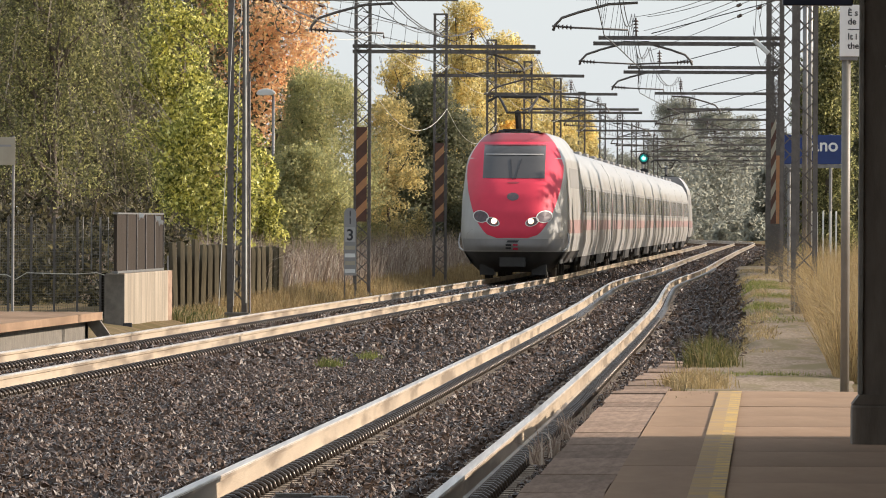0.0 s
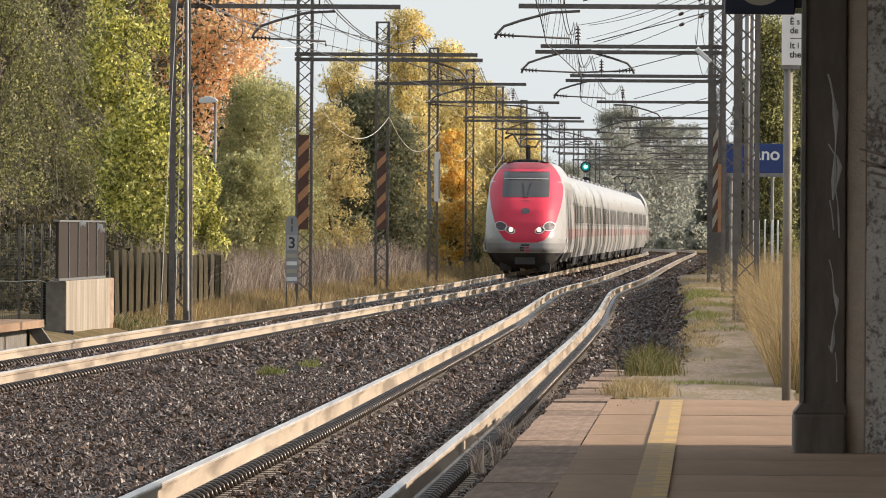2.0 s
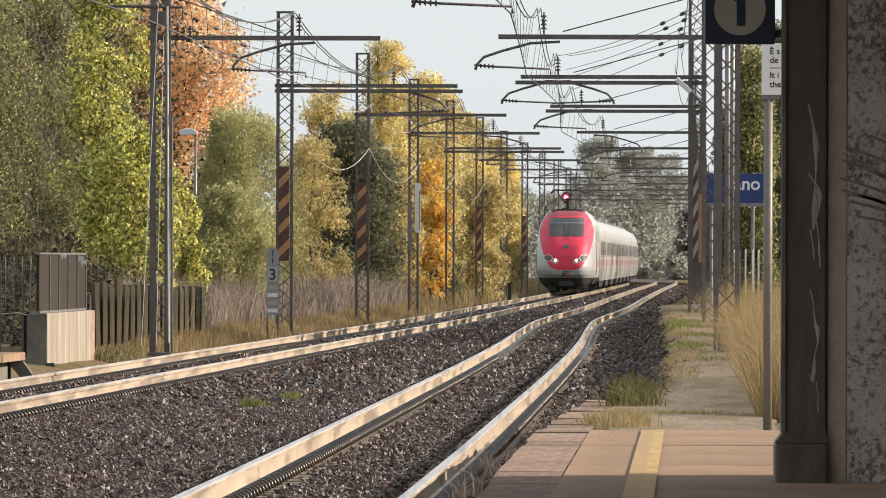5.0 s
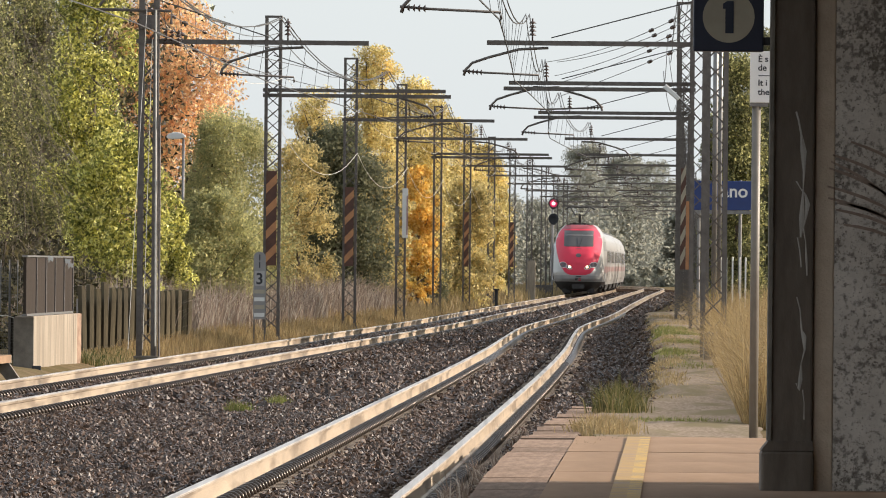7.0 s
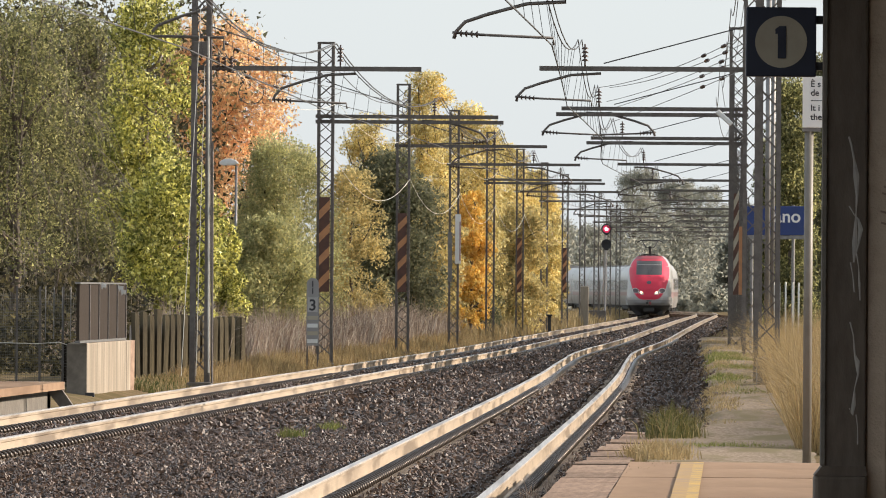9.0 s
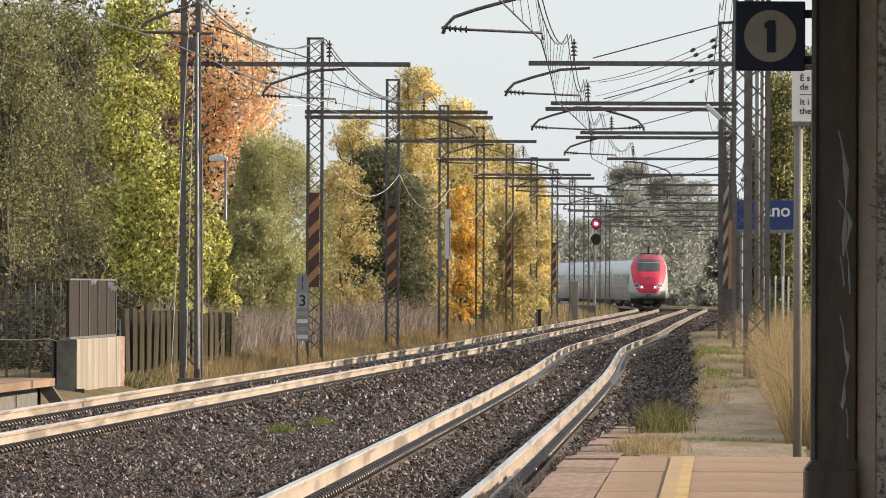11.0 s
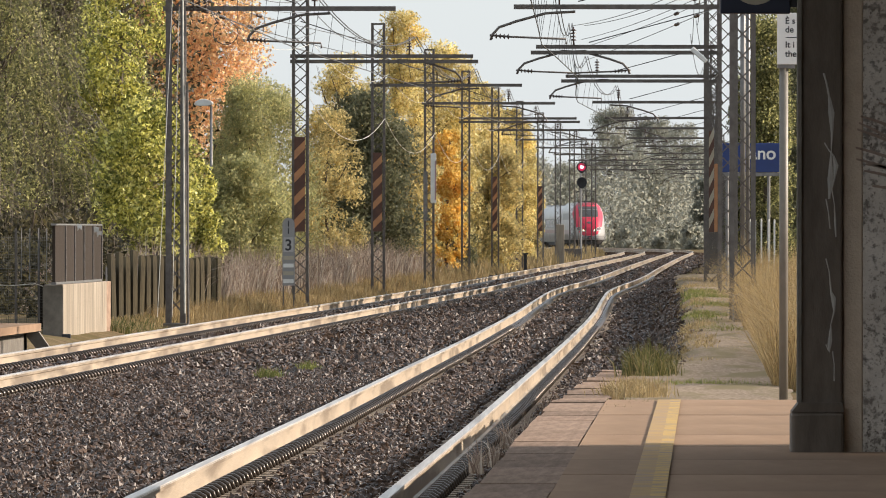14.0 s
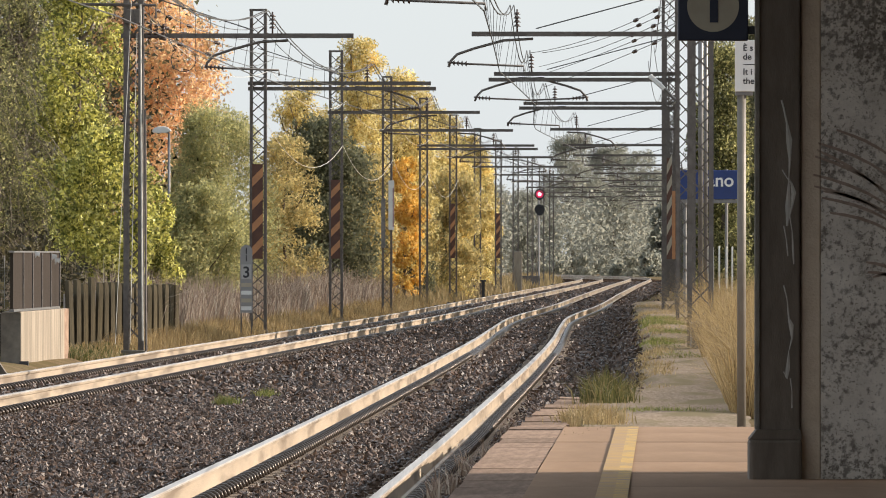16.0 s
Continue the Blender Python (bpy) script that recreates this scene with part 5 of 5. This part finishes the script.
def cabinet():
    o = thing("track_enclosure", "brown sheet-metal screen on a long pale concrete wall", "enclosure", kind="")
    x0, x1 = -7.17, -6.81
    wall = Geo().prism([(x0, 192), (x1, 205), (x1 - 0.9, 205), (x0 - 0.32, 192)], "z", -0.5, 0.66)
    part("concrete_base", wall, M_CONC, o, "pale streaked concrete wall", bevel=0.015)
    part("pilaster", Geo().prism([(x1 - 0.055, 203.2), (x1 + 0.012, 205.2), (x1 - 0.3, 205.2), (x1 - 0.3, 203.2)], "z", -0.5, 0.655), M_KERB, o, "darker pinkish end pier")
    # dark slab over the wall's end: that face's shade put into colour
    part("base_end_shaded", Geo().prism([(x0 - 0.34, 191.9), (x0 + 0.0, 191.9), (x0, 192.0), (x0 - 0.34, 192.0)], "z", -0.5, 0.64), M_CONCD, o)
    # solid black block: the dark inside a notch, painted instead of cut
    part("notch_dark_block", Geo().box(x0 - 0.02, x0 + 0.13, 191.85, 192.1, -0.5, -0.18), M_BLACK, o)
    q0, q1 = (-7.25, 190.5), (-6.93, 204)
    for i in range(5):
        a, b = (i + 0.02) / 5, (i + 0.98) / 5
        xa, ya, xb, yb = q0[0] + (q1[0] - q0[0]) * a, q0[1] + (q1[1] - q0[1]) * a, q0[0] + (q1[0] - q0[0]) * b, q0[1] + (q1[1] - q0[1]) * b
        part("sheet_panel", Geo().prism([(xa, ya), (xb, yb), (xb - 0.05, yb), (xa - 0.05, ya)], "z", 0.70, 1.66), M_BROWN, o)
        part("panel_rib", Geo().prism([(xb - 0.01, yb + 0.05), (xb + 0.02, yb + 0.05), (xb + 0.02, yb + 0.25), (xb - 0.01, yb + 0.25)], "z", 0.70, 1.66), M_IRON, o)
    for z, w in ((1.665, 0.03), (0.665, 0.04)):
        part("rail", Geo().prism([(q0[0] + 0.02, q0[1]), (q1[0] + 0.02, q1[1]), (q1[0] - 0.07, q1[1]), (q0[0] - 0.07, q0[1])], "z", z, z + w), M_GALV, o)
    for t, z in ((0.42, 1.64), (0.80, 1.60), (0.86, 1.53)):
        x, y = q0[0] + (q1[0] - q0[0]) * t, q0[1] + (q1[1] - q0[1]) * t
        part("caught_scrap", Geo().prism([(x + 0.02, z + 0.05), (x + 0.12, z + 0.03), (x + 0.11, z - 0.05), (x + 0.07, z - 0.02), (x + 0.04, z - 0.07)], "y", y, y + 0.02), M_WHITE, o, "white scrap caught on the rail")


cabinet()


def mesh_fence():
    o = thing("wire_fence", "dark wire mesh fence on iron posts behind the platform end", "fence", pose(0, 201, 0))
    x = -10.4
    i = 0
    while x < -7.6:
        part("post", Geo().box(x - 0.02, x + 0.02, 0, 0.04, -0.3, 1.62), M_IRON, o)
        x += 0.41
        i += 1
    for x in (-8.25, -8.1, -7.95, -7.8, -7.68):
        part("thin_bar", Geo().bar((x, 0, 0.68), (x, 0, 1.62), 0.010, 5), M_GALV, o)
    g = Geo()
    for k in range(70):
        g.bar((-10.4 + 0.04 * k, 0.03, -0.2), (-10.4 + 0.04 * k, 0.03, 1.5), 0.003, 3, caps=False)
    for k in range(34):
        g.bar((-10.4, 0.03, -0.2 + 0.05 * k), (-7.6, 0.03, -0.2 + 0.05 * k), 0.003, 3, caps=False)
    part("wire_mesh", g, M_MESH, o)
    part("loose_wire", Geo().tube([(-10.3, -0.02, 0.60), (-9.6, -0.02, 0.58), (-9.45, -0.02, 0.50), (-9.25, -0.02, 0.62), (-8.4, -0.02, 0.60), (-8.0, -0.02, 0.63), (-7.75, -0.02, 0.55), (-7.6, -0.02, 0.60)], 0.008, 5), M_CABLE, o, "sagging pale wire")
    # dark panel added for what is only the shaded end of the concrete wall
    part("shade_panel", Geo().box(-7.95, -7.46, 0.1, 0.16, -0.4, 0.62), M_BROWN, o)


mesh_fence()


def stake_fence():
    o = thing("stake_fence", "weathered concrete fence posts with bent tops along the track", "fence")
    rs = np.random.default_rng(3)
    me = Geo().prism([(0.05, -0.5), (0.05, 0.98), (0.03, 1.06), (-0.02, 1.09), (-0.05, 1.08), (-0.05, -0.5)], "y", -0.06, 0.06).mesh("fence_post", M_FENCE)
    n = 18
    for i in range(n):
        s = i / (n - 1)
        x, d = along(-3.47, 212 + 38 * s)
        k = new("fence_post", me)
        k.parent = o
        k.matrix_basis = pose(x, d, 0.04 - 0.14 * s + rs.normal() * 0.012 + (0.06 if i in (1, 3) else 0), 0, rs.normal() * 0.8 + (2.5 if i == 4 else 0), 37 + rs.normal() * 7)
    # black sheet added behind the posts so that the gaps read as dark
    part("gap_sheet", Geo().grid([[(*along(-3.60, 212 + 38 * k / 8), z) for k in range(9)] for z in (-0.4, 0.9)]), M_BLACK, o, "black sheet added to darken the gaps between the posts")


stake_fence()


def guy_wires():
    for a, b in (((235, -40, 216), (205, 600, 213)), ((243, 60, 216), (231, 590, 214))):
        p = (px_x(a[0], a[2]), a[2] - 0.3, px_z(a[1], a[2]))
        q = (px_x(b[0], b[2]), b[2] - 0.3, -0.05)
        tagged(part("stay_wire", Geo().bar(p, q, 0.006, 5), M_CABLE), "pale stay wire from the mast to the ground", "wire")
    tagged(part("conduit", Geo().bar((px_x(252, 215), 215.2, 0.0), (px_x(248, 215), 215.2, 6.4), 0.018, 8), M_CABLE), "steel conduit up the mast", "pipe")
    tagged(part("conduit", Geo().bar((px_x(258, 215), 215.3, -0.2), (px_x(256, 215), 215.3, 4.4), 0.024, 8), M_IRON), "grey steel pipe beside the mast", "pipe")


guy_wires()


def far_platform():
    o = thing("platform_far", "far-side concrete platform end with an overhanging edge", "platform", kind="structure")
    top, body = [], []
    for d in (60, 90, 120, 140, 155, 162):
        e = track_l(d) - 1.45
        top.append([(e, d, 0.14), (e, d, 0.25), (-14, d, 0.25), (-14, d, 0.14)])
        body.append([(e - 0.22, d, -0.6), (e - 0.22, d, 0.14), (-14, d, 0.14), (-14, d, -0.6)])
    part("deck", Geo().grid(top), M_PAVE, o)
    part("base_wall", Geo().grid(body), M_CONCD, o)
    e = track_l(162) - 1.45
    part("deck_end", Geo().box(-14, e, 161.9, 162.05, 0.13, 0.252), M_CONC, o)
    part("end_wall", Geo().box(-14, e - 0.2, 161.8, 161.95, -0.6, 0.135), M_CONCD, o)
    part("end_brace", Geo().prism([(e - 0.25, 0.13), (e - 0.02, 0.13), (e + 0.28, -0.30), (e + 0.1, -0.30)], "y", 161.6, 161.95), M_CONCD, o)


far_platform()
o = thing("platform_notice", "pale notice plate on a thin post at the far platform", "sign", pose(px_x(-161, 166), 166, 0))
part("post", Geo().bar((0, 0, -0.3), (0, 0, 2.80), 0.022, 8), M_GALV, o)
part("plate", Geo().box(-0.35, 0.03, -0.04, -0.025, 2.37, 2.78), M_CREAM, o, bevel=0.004)
part("writing_bar", Geo().box(-0.3, -0.03, -0.044, -0.04, 2.64, 2.67), M_TGREY, o)


# ---- signal far along the line ----
def signal():
    d = 700
    o = thing("railway_signal", "tall searchlight signal with two round black heads", "railway signal", pose(px_x(955, d), d, 0))
    part("mast", Geo().bar((-0.05, 0.1, -0.4), (-0.05, 0.1, 5.6), 0.07, 10), M_TGREY, o)
    part("ladder", Geo().bar((-0.42, 0.2, -0.3), (-0.35, 0.2, 4.6), 0.025, 5).bar((-0.2, 0.2, -0.3), (-0.15, 0.2, 4.6), 0.025, 5), M_IRON, o)
    for z in (5.50, 4.55):
        n = 40
        ring = Geo()
        for y in (-0.06, 0.0):
            ring.grid([[(r * math.cos(2 * math.pi * i / n), y, z + r * math.sin(2 * math.pi * i / n)) for i in range(n + 1)] for r in (0.25, 0.32)])
        ring.grid([[(0.32 * math.cos(2 * math.pi * i / n), y, z + 0.32 * math.sin(2 * math.pi * i / n)) for i in range(n + 1)] for y in (-0.06, 0.0)])
        hd = part("head", ring, M_BLACK, o, "round black target")
        part("lamp_case", Geo().bar((0, 0.01, z - 0.18), (0, 0.45, z - 0.18), 0.2, 14), M_BLACK, hd)
        part("hood", Geo().grid([[(0.19 * math.cos(w), y, z + 0.19 * math.sin(w)) for w in (math.pi * i / 12 for i in range(13))] for y in (-0.35, -0.05)]), M_BLACK, hd)
        if z < 5:
            part("lens", Geo().bar((0, -0.02, z), (0, 0.0, z), 0.255, 20), M_BLACK, hd)
    part("base_box", Geo().box(-1.1, 0.0, -0.2, 0.5, -0.3, 0.45), M_IRON, o, bevel=0.03)
    # the colour vane turns its green or its red face to the line
    vane = part("colour_vane", Geo().bar((0, -0.001, 0), (0, 0.001, 0), 0.245, 24), M_BLACK, o)
    for nm, s, ma, core in (("red_glass", -1, M_REDRIM, M_RED), ("green_glass", 1, M_GREENRIM, M_GREEN)):
        part(nm, Geo().bar((0.0, s * 0.003, 0), (0.0, s * 0.006, 0), 0.24, 24), ma, vane, "coloured signal glass")
        part("lit_core", Geo().bar((0.0, s * 0.008, 0), (0.0, s * 0.014, 0), 0.12, 20), core, vane, "bright core of the lamp")
    return o, vane


signal_mast, colour_vane = signal()
o = thing("relay_box", "pale weathered concrete marker post beside the line", "post", pose(px_x(917, 620), 620, 0))
part("body", Geo().box(-0.22, 0.22, 0, 0.3, -0.3, 1.9), M_CONC, o, bevel=0.03)
o = thing("track_post", "short dark post with a flat cap", "post", pose(px_x(855, 480), 480, 0))
part("shaft", Geo().box(-0.07, 0.07, 0, 0.14, -0.3, 0.55), M_BLACK, o)
part("cap", Geo().box(-0.13, 0.13, -0.05, 0.19, 0.55, 0.62), M_BLACK, o)


# ---- grass ----
def blades(name, label, places, height, width, material, seed, lean=0.35, bend=0.5, cat="grass"):
    """Grass: each blade two tapering pieces, rooted in the ground."""
    rs = np.random.default_rng(seed)
    p = np.array(places, float)
    n = len(p)
    h = height * rs.uniform(0.45, 1.25, n)[:, None] * (p[:, 3:4] if p.shape[1] > 3 else 1)
    p = p[:, :3]
    an = rs.uniform(0, 2 * math.pi, n)
    out = np.stack([np.cos(an), np.sin(an), np.zeros(n)], 1)
    an2 = rs.uniform(0, 2 * math.pi, n)
    side = np.stack([np.cos(an2), np.sin(an2) * 0.5, np.zeros(n)], 1) * width * rs.uniform(0.6, 1.4, n)[:, None]
    up = np.array([0, 0, 1.0])
    ln = lean * rs.random(n)[:, None]
    m = p + (up + out * ln * 0.5) * h * 0.55
    t = p + (up * (1 - 0.35 * ln) + out * ln * (0.6 + bend)) * h
    v = np.stack([p - side, p + side, m + side * 0.7, m - side * 0.7, t], 1).reshape(-1, 3)
    k = np.arange(n) * 5
    f = np.stack([k, k + 1, k + 2, k + 3], 1).tolist() + np.stack([k + 3, k + 2, k + 4], 1).tolist()
    me = bpy.data.meshes.new(name)
    me.from_pydata(v.tolist(), [], f)
    me.materials.append(material)
    return tagged(new(name, me), label, cat, kind="stuff")


def strip(n, d0, d1, x0, x1, seed, rel=None, patchy=0.0, power=1.0):
    """Root places between two distances and two offsets (from a track when rel is given)."""
    rs = np.random.default_rng(seed)
    out = []
    while len(out) < n:
        d = d0 + (d1 - d0) * rs.random() ** power
        x = x0 + (x1 - x0) * rs.random() + (rel(d) if rel else 0) + 0.2 * noise.noise(Vector((d * 0.31, seed, 2)))
        q = noise.noise(Vector((x * 0.9, d * 0.10, seed))) * 0.5 + 0.5
        if q < (0.54 + 0.16 * (rs.random() - 0.5) if patchy >= 1 else patchy * rs.random() * 1.4):
            continue
        out.append((x, d, ground_z(x, d) - 0.02, 0.55 + 0.9 * q))
    return out


blades("dry_verge_grass", "short straw-coloured grass along the far verge", strip(40000, 222, 480, -5.2, -2.0, 61, track_l, 0.4, 1.3), 0.38, 0.008, G_GOLD, 61, 0.7)
blades("verge_grass", "short dull green and straw grass by the fence", strip(7000, 205, 232, -3.4, -1.9, 62, track_l, 0.5), 0.13, 0.012, G_GREEN, 62)
blades("verge_grass", "straw grass by the stake fence", strip(6000, 205, 240, -3.6, -1.9, 63, track_l, 0.4), 0.15, 0.012, G_DRY, 63)
blades("reeds", "tall dry brown reeds behind the far verge", strip(24000, 243, 420, -7.5, -3.5, 64, track_l, 0.8, 1.2), 1.3, 0.009, G_REED, 64, 0.9, 0.4)
blades("far_verge_grass", "pale dry grass farther along the verge", strip(9000, 420, 900, -6, -2.2, 65, track_l, 0.3), 0.6, 0.03, G_DRY, 65)
blades("tall_dry_grass", "tall golden dry grass past the platform end", strip(42000, 101, 185, 3.32, 5.2, 66, track_r, 0.45, 1.35), 0.95, 0.0042, G_GOLD, 66, 1.25, 0.7)
blades("tall_dry_grass", "straw undergrowth past the platform end", strip(20000, 100, 240, 3.8, 6.5, 67, track_r, 0.3), 0.5, 0.006, G_DRY, 67, 0.9)
blades("path_grass", "bright green grass patches beside the path", strip(9000, 146, 215, 2.45, 3.35, 68, track_r, 1.0), 0.12, 0.008, G_LUSH, 68, 0.6)
blades("path_grass", "dry low grass patches beside the path", strip(6000, 160, 270, 2.5, 4.2, 69, track_r, 1.0), 0.12, 0.008, G_DRY, 69, 0.6)
blades("path_grass", "green grass at the notice post foot", strip(1200, 90, 93, 3.6, 4.6, 70, track_r, 0.3), 0.12, 0.006, G_LUSH, 70, 0.6)


def tuft(name, label, x, d, w, h, n, material, seed, z=None):
    rs = np.random.default_rng(seed)
    z0 = ground_z(x, d) if z is None else z
    pl = [(x + rs.normal() * w / 4.2, d + rs.normal() * w * 1.5, z0 - 0.02, rs.uniform(0.6, 1.2)) for _ in range(n)]
    blades(name, label, pl, h, 0.006, material, seed, 0.9, 0.6, "grass tuft")


tuft("grass_tuft", "thick green grass tuft beside the path", 1.62, 111, 0.44, 0.34, 1900, G_TUFT, 71)
tuft("grass_tuft", "low straw-coloured tuft at the platform end", 1.27, 95.5, 0.46, 0.21, 2600, G_DRY, 72)
tuft("weed", "small yellow-green weed in the ballast", -2.68, 139, 0.30, 0.13, 260, G_LUSH, 73, -0.2)
tuft("weed", "small yellow-green weed in the ballast", -2.28, 146, 0.34, 0.12, 260, G_LUSH, 74, -0.2)
for i, (b, y, w) in enumerate(((770, 855, .1), (800, 845, .08), (825, 815, .1), (838, 830, .06), (860, 800, .08), (900, 765, .1))):
    d = 20000 * (EYE - 0.0) / (y - 455)
    tuft("edge_weed", "dark dry weed growing along the platform edge", px_x(b, d), d, w, 0.22, 90, G_REED, 80 + i, -0.1)
blades("platform_moss", "thin grass in the joints of the platform edge", strip(1500, 82, 92, 1.65, 2.1, 75, track_r, 0.8), 0.10, 0.005, G_GREEN, 75, 0.8)

# undergrowth that closes the wood's edge
rs = np.random.default_rng(90)


def thicket(name, label, n, d0, d1, x0, x1, h, size, material, seed):
    rs = np.random.default_rng(seed)
    cs, rads = [], []
    for _ in range(n // 160):
        d = rs.uniform(d0, d1)
        x = track_l(min(d, 1000)) + rs.uniform(x0, x1) if d < 1000 else rs.uniform(x0, x1)
        hh = h * rs.uniform(0.35, 1)
        cs.append((x, d, ground_z(x, d) + (h * 0.9 * rs.random() if h > 8.5 else hh * rs.random() * 0.8)))
        rads.append(h * rs.uniform(0.18, 0.36))
    v, f = leaves(rs, cs, rads, n, size)
    me = bpy.data.meshes.new(name)
    me.from_pydata(v, [], f)
    me.materials.append(material)
    tagged(new(name, me), label, "shrubs", kind="stuff")


thicket("undergrowth", "dark green undergrowth below the trees", 24000, 302, 420, -13, -6.2, 3.2, 0.075, L_GREEN, 91)
# the leaf colour itself darkens this scrub as deep shade would
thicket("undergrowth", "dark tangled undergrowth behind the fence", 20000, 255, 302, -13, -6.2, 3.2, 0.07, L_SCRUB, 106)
thicket("undergrowth", "brown undergrowth behind the fence, darkened in colour for shade", 24000, 228, 300, -9.5, -5.2, 1.9, 0.06, L_SCRUB, 92)
thicket("undergrowth", "dark shrubs along the line", 26000, 380, 610, -12, -5.2, 4.2, 0.11, L_DARK, 93)
thicket("undergrowth", "gold-olive shrubs along the line", 24000, 400, 620, -10, -5.2, 4.0, 0.11, L_GOLD, 94)
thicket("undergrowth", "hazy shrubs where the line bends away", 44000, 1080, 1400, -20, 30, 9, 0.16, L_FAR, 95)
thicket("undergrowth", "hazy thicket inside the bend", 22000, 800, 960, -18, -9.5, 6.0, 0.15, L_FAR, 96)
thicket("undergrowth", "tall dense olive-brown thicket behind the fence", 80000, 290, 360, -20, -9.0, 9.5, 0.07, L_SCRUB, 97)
thicket("undergrowth", "dark thicket deep behind the trees", 26000, 360, 420, -24, -10.5, 10.5, 0.10, L_DARK, 98)
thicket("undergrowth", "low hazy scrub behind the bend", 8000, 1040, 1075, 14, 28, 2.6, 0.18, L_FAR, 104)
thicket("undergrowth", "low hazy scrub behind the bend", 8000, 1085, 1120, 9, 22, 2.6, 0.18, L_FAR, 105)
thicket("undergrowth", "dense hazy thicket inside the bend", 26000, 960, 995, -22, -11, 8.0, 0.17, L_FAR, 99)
blades("path_grass", "dry grass along the broken old platform edge", strip(1500, 96, 112, 1.55, 2.0, 101, track_r, 1.0), 0.13, 0.006, G_DRY, 101, 0.8)
blades("path_grass", "mixed low grass between path and ballast", strip(4500, 118, 240, 2.35, 2.8, 102, track_r, 1.0), 0.12, 0.007, G_DRY, 102, 0.8)
blades("path_grass", "thin green grass band across the path", strip(1500, 101, 104, 2.2, 3.6, 103, track_r, 0.3), 0.10, 0.006, G_LUSH, 103, 0.8)


def track_unit(d):
    o = thing("track_sensor", "low dark track sensor box fixed between the rails", "track sensor", pose(track_r(d) - 0.12, d, 0, 0, 0, -heading(track_r, d)))
    part("housing", Geo().box(-0.24, 0.22, -0.13, 0.13, -0.19, -0.105), M_IRON, o, bevel=0.015)
    part("top_plate", Geo().box(-0.22, 0.0, -0.12, 0.12, -0.105, -0.09), M_CONCD, o)


for d in (69.3, 66.2):
    track_unit(d)

motions()
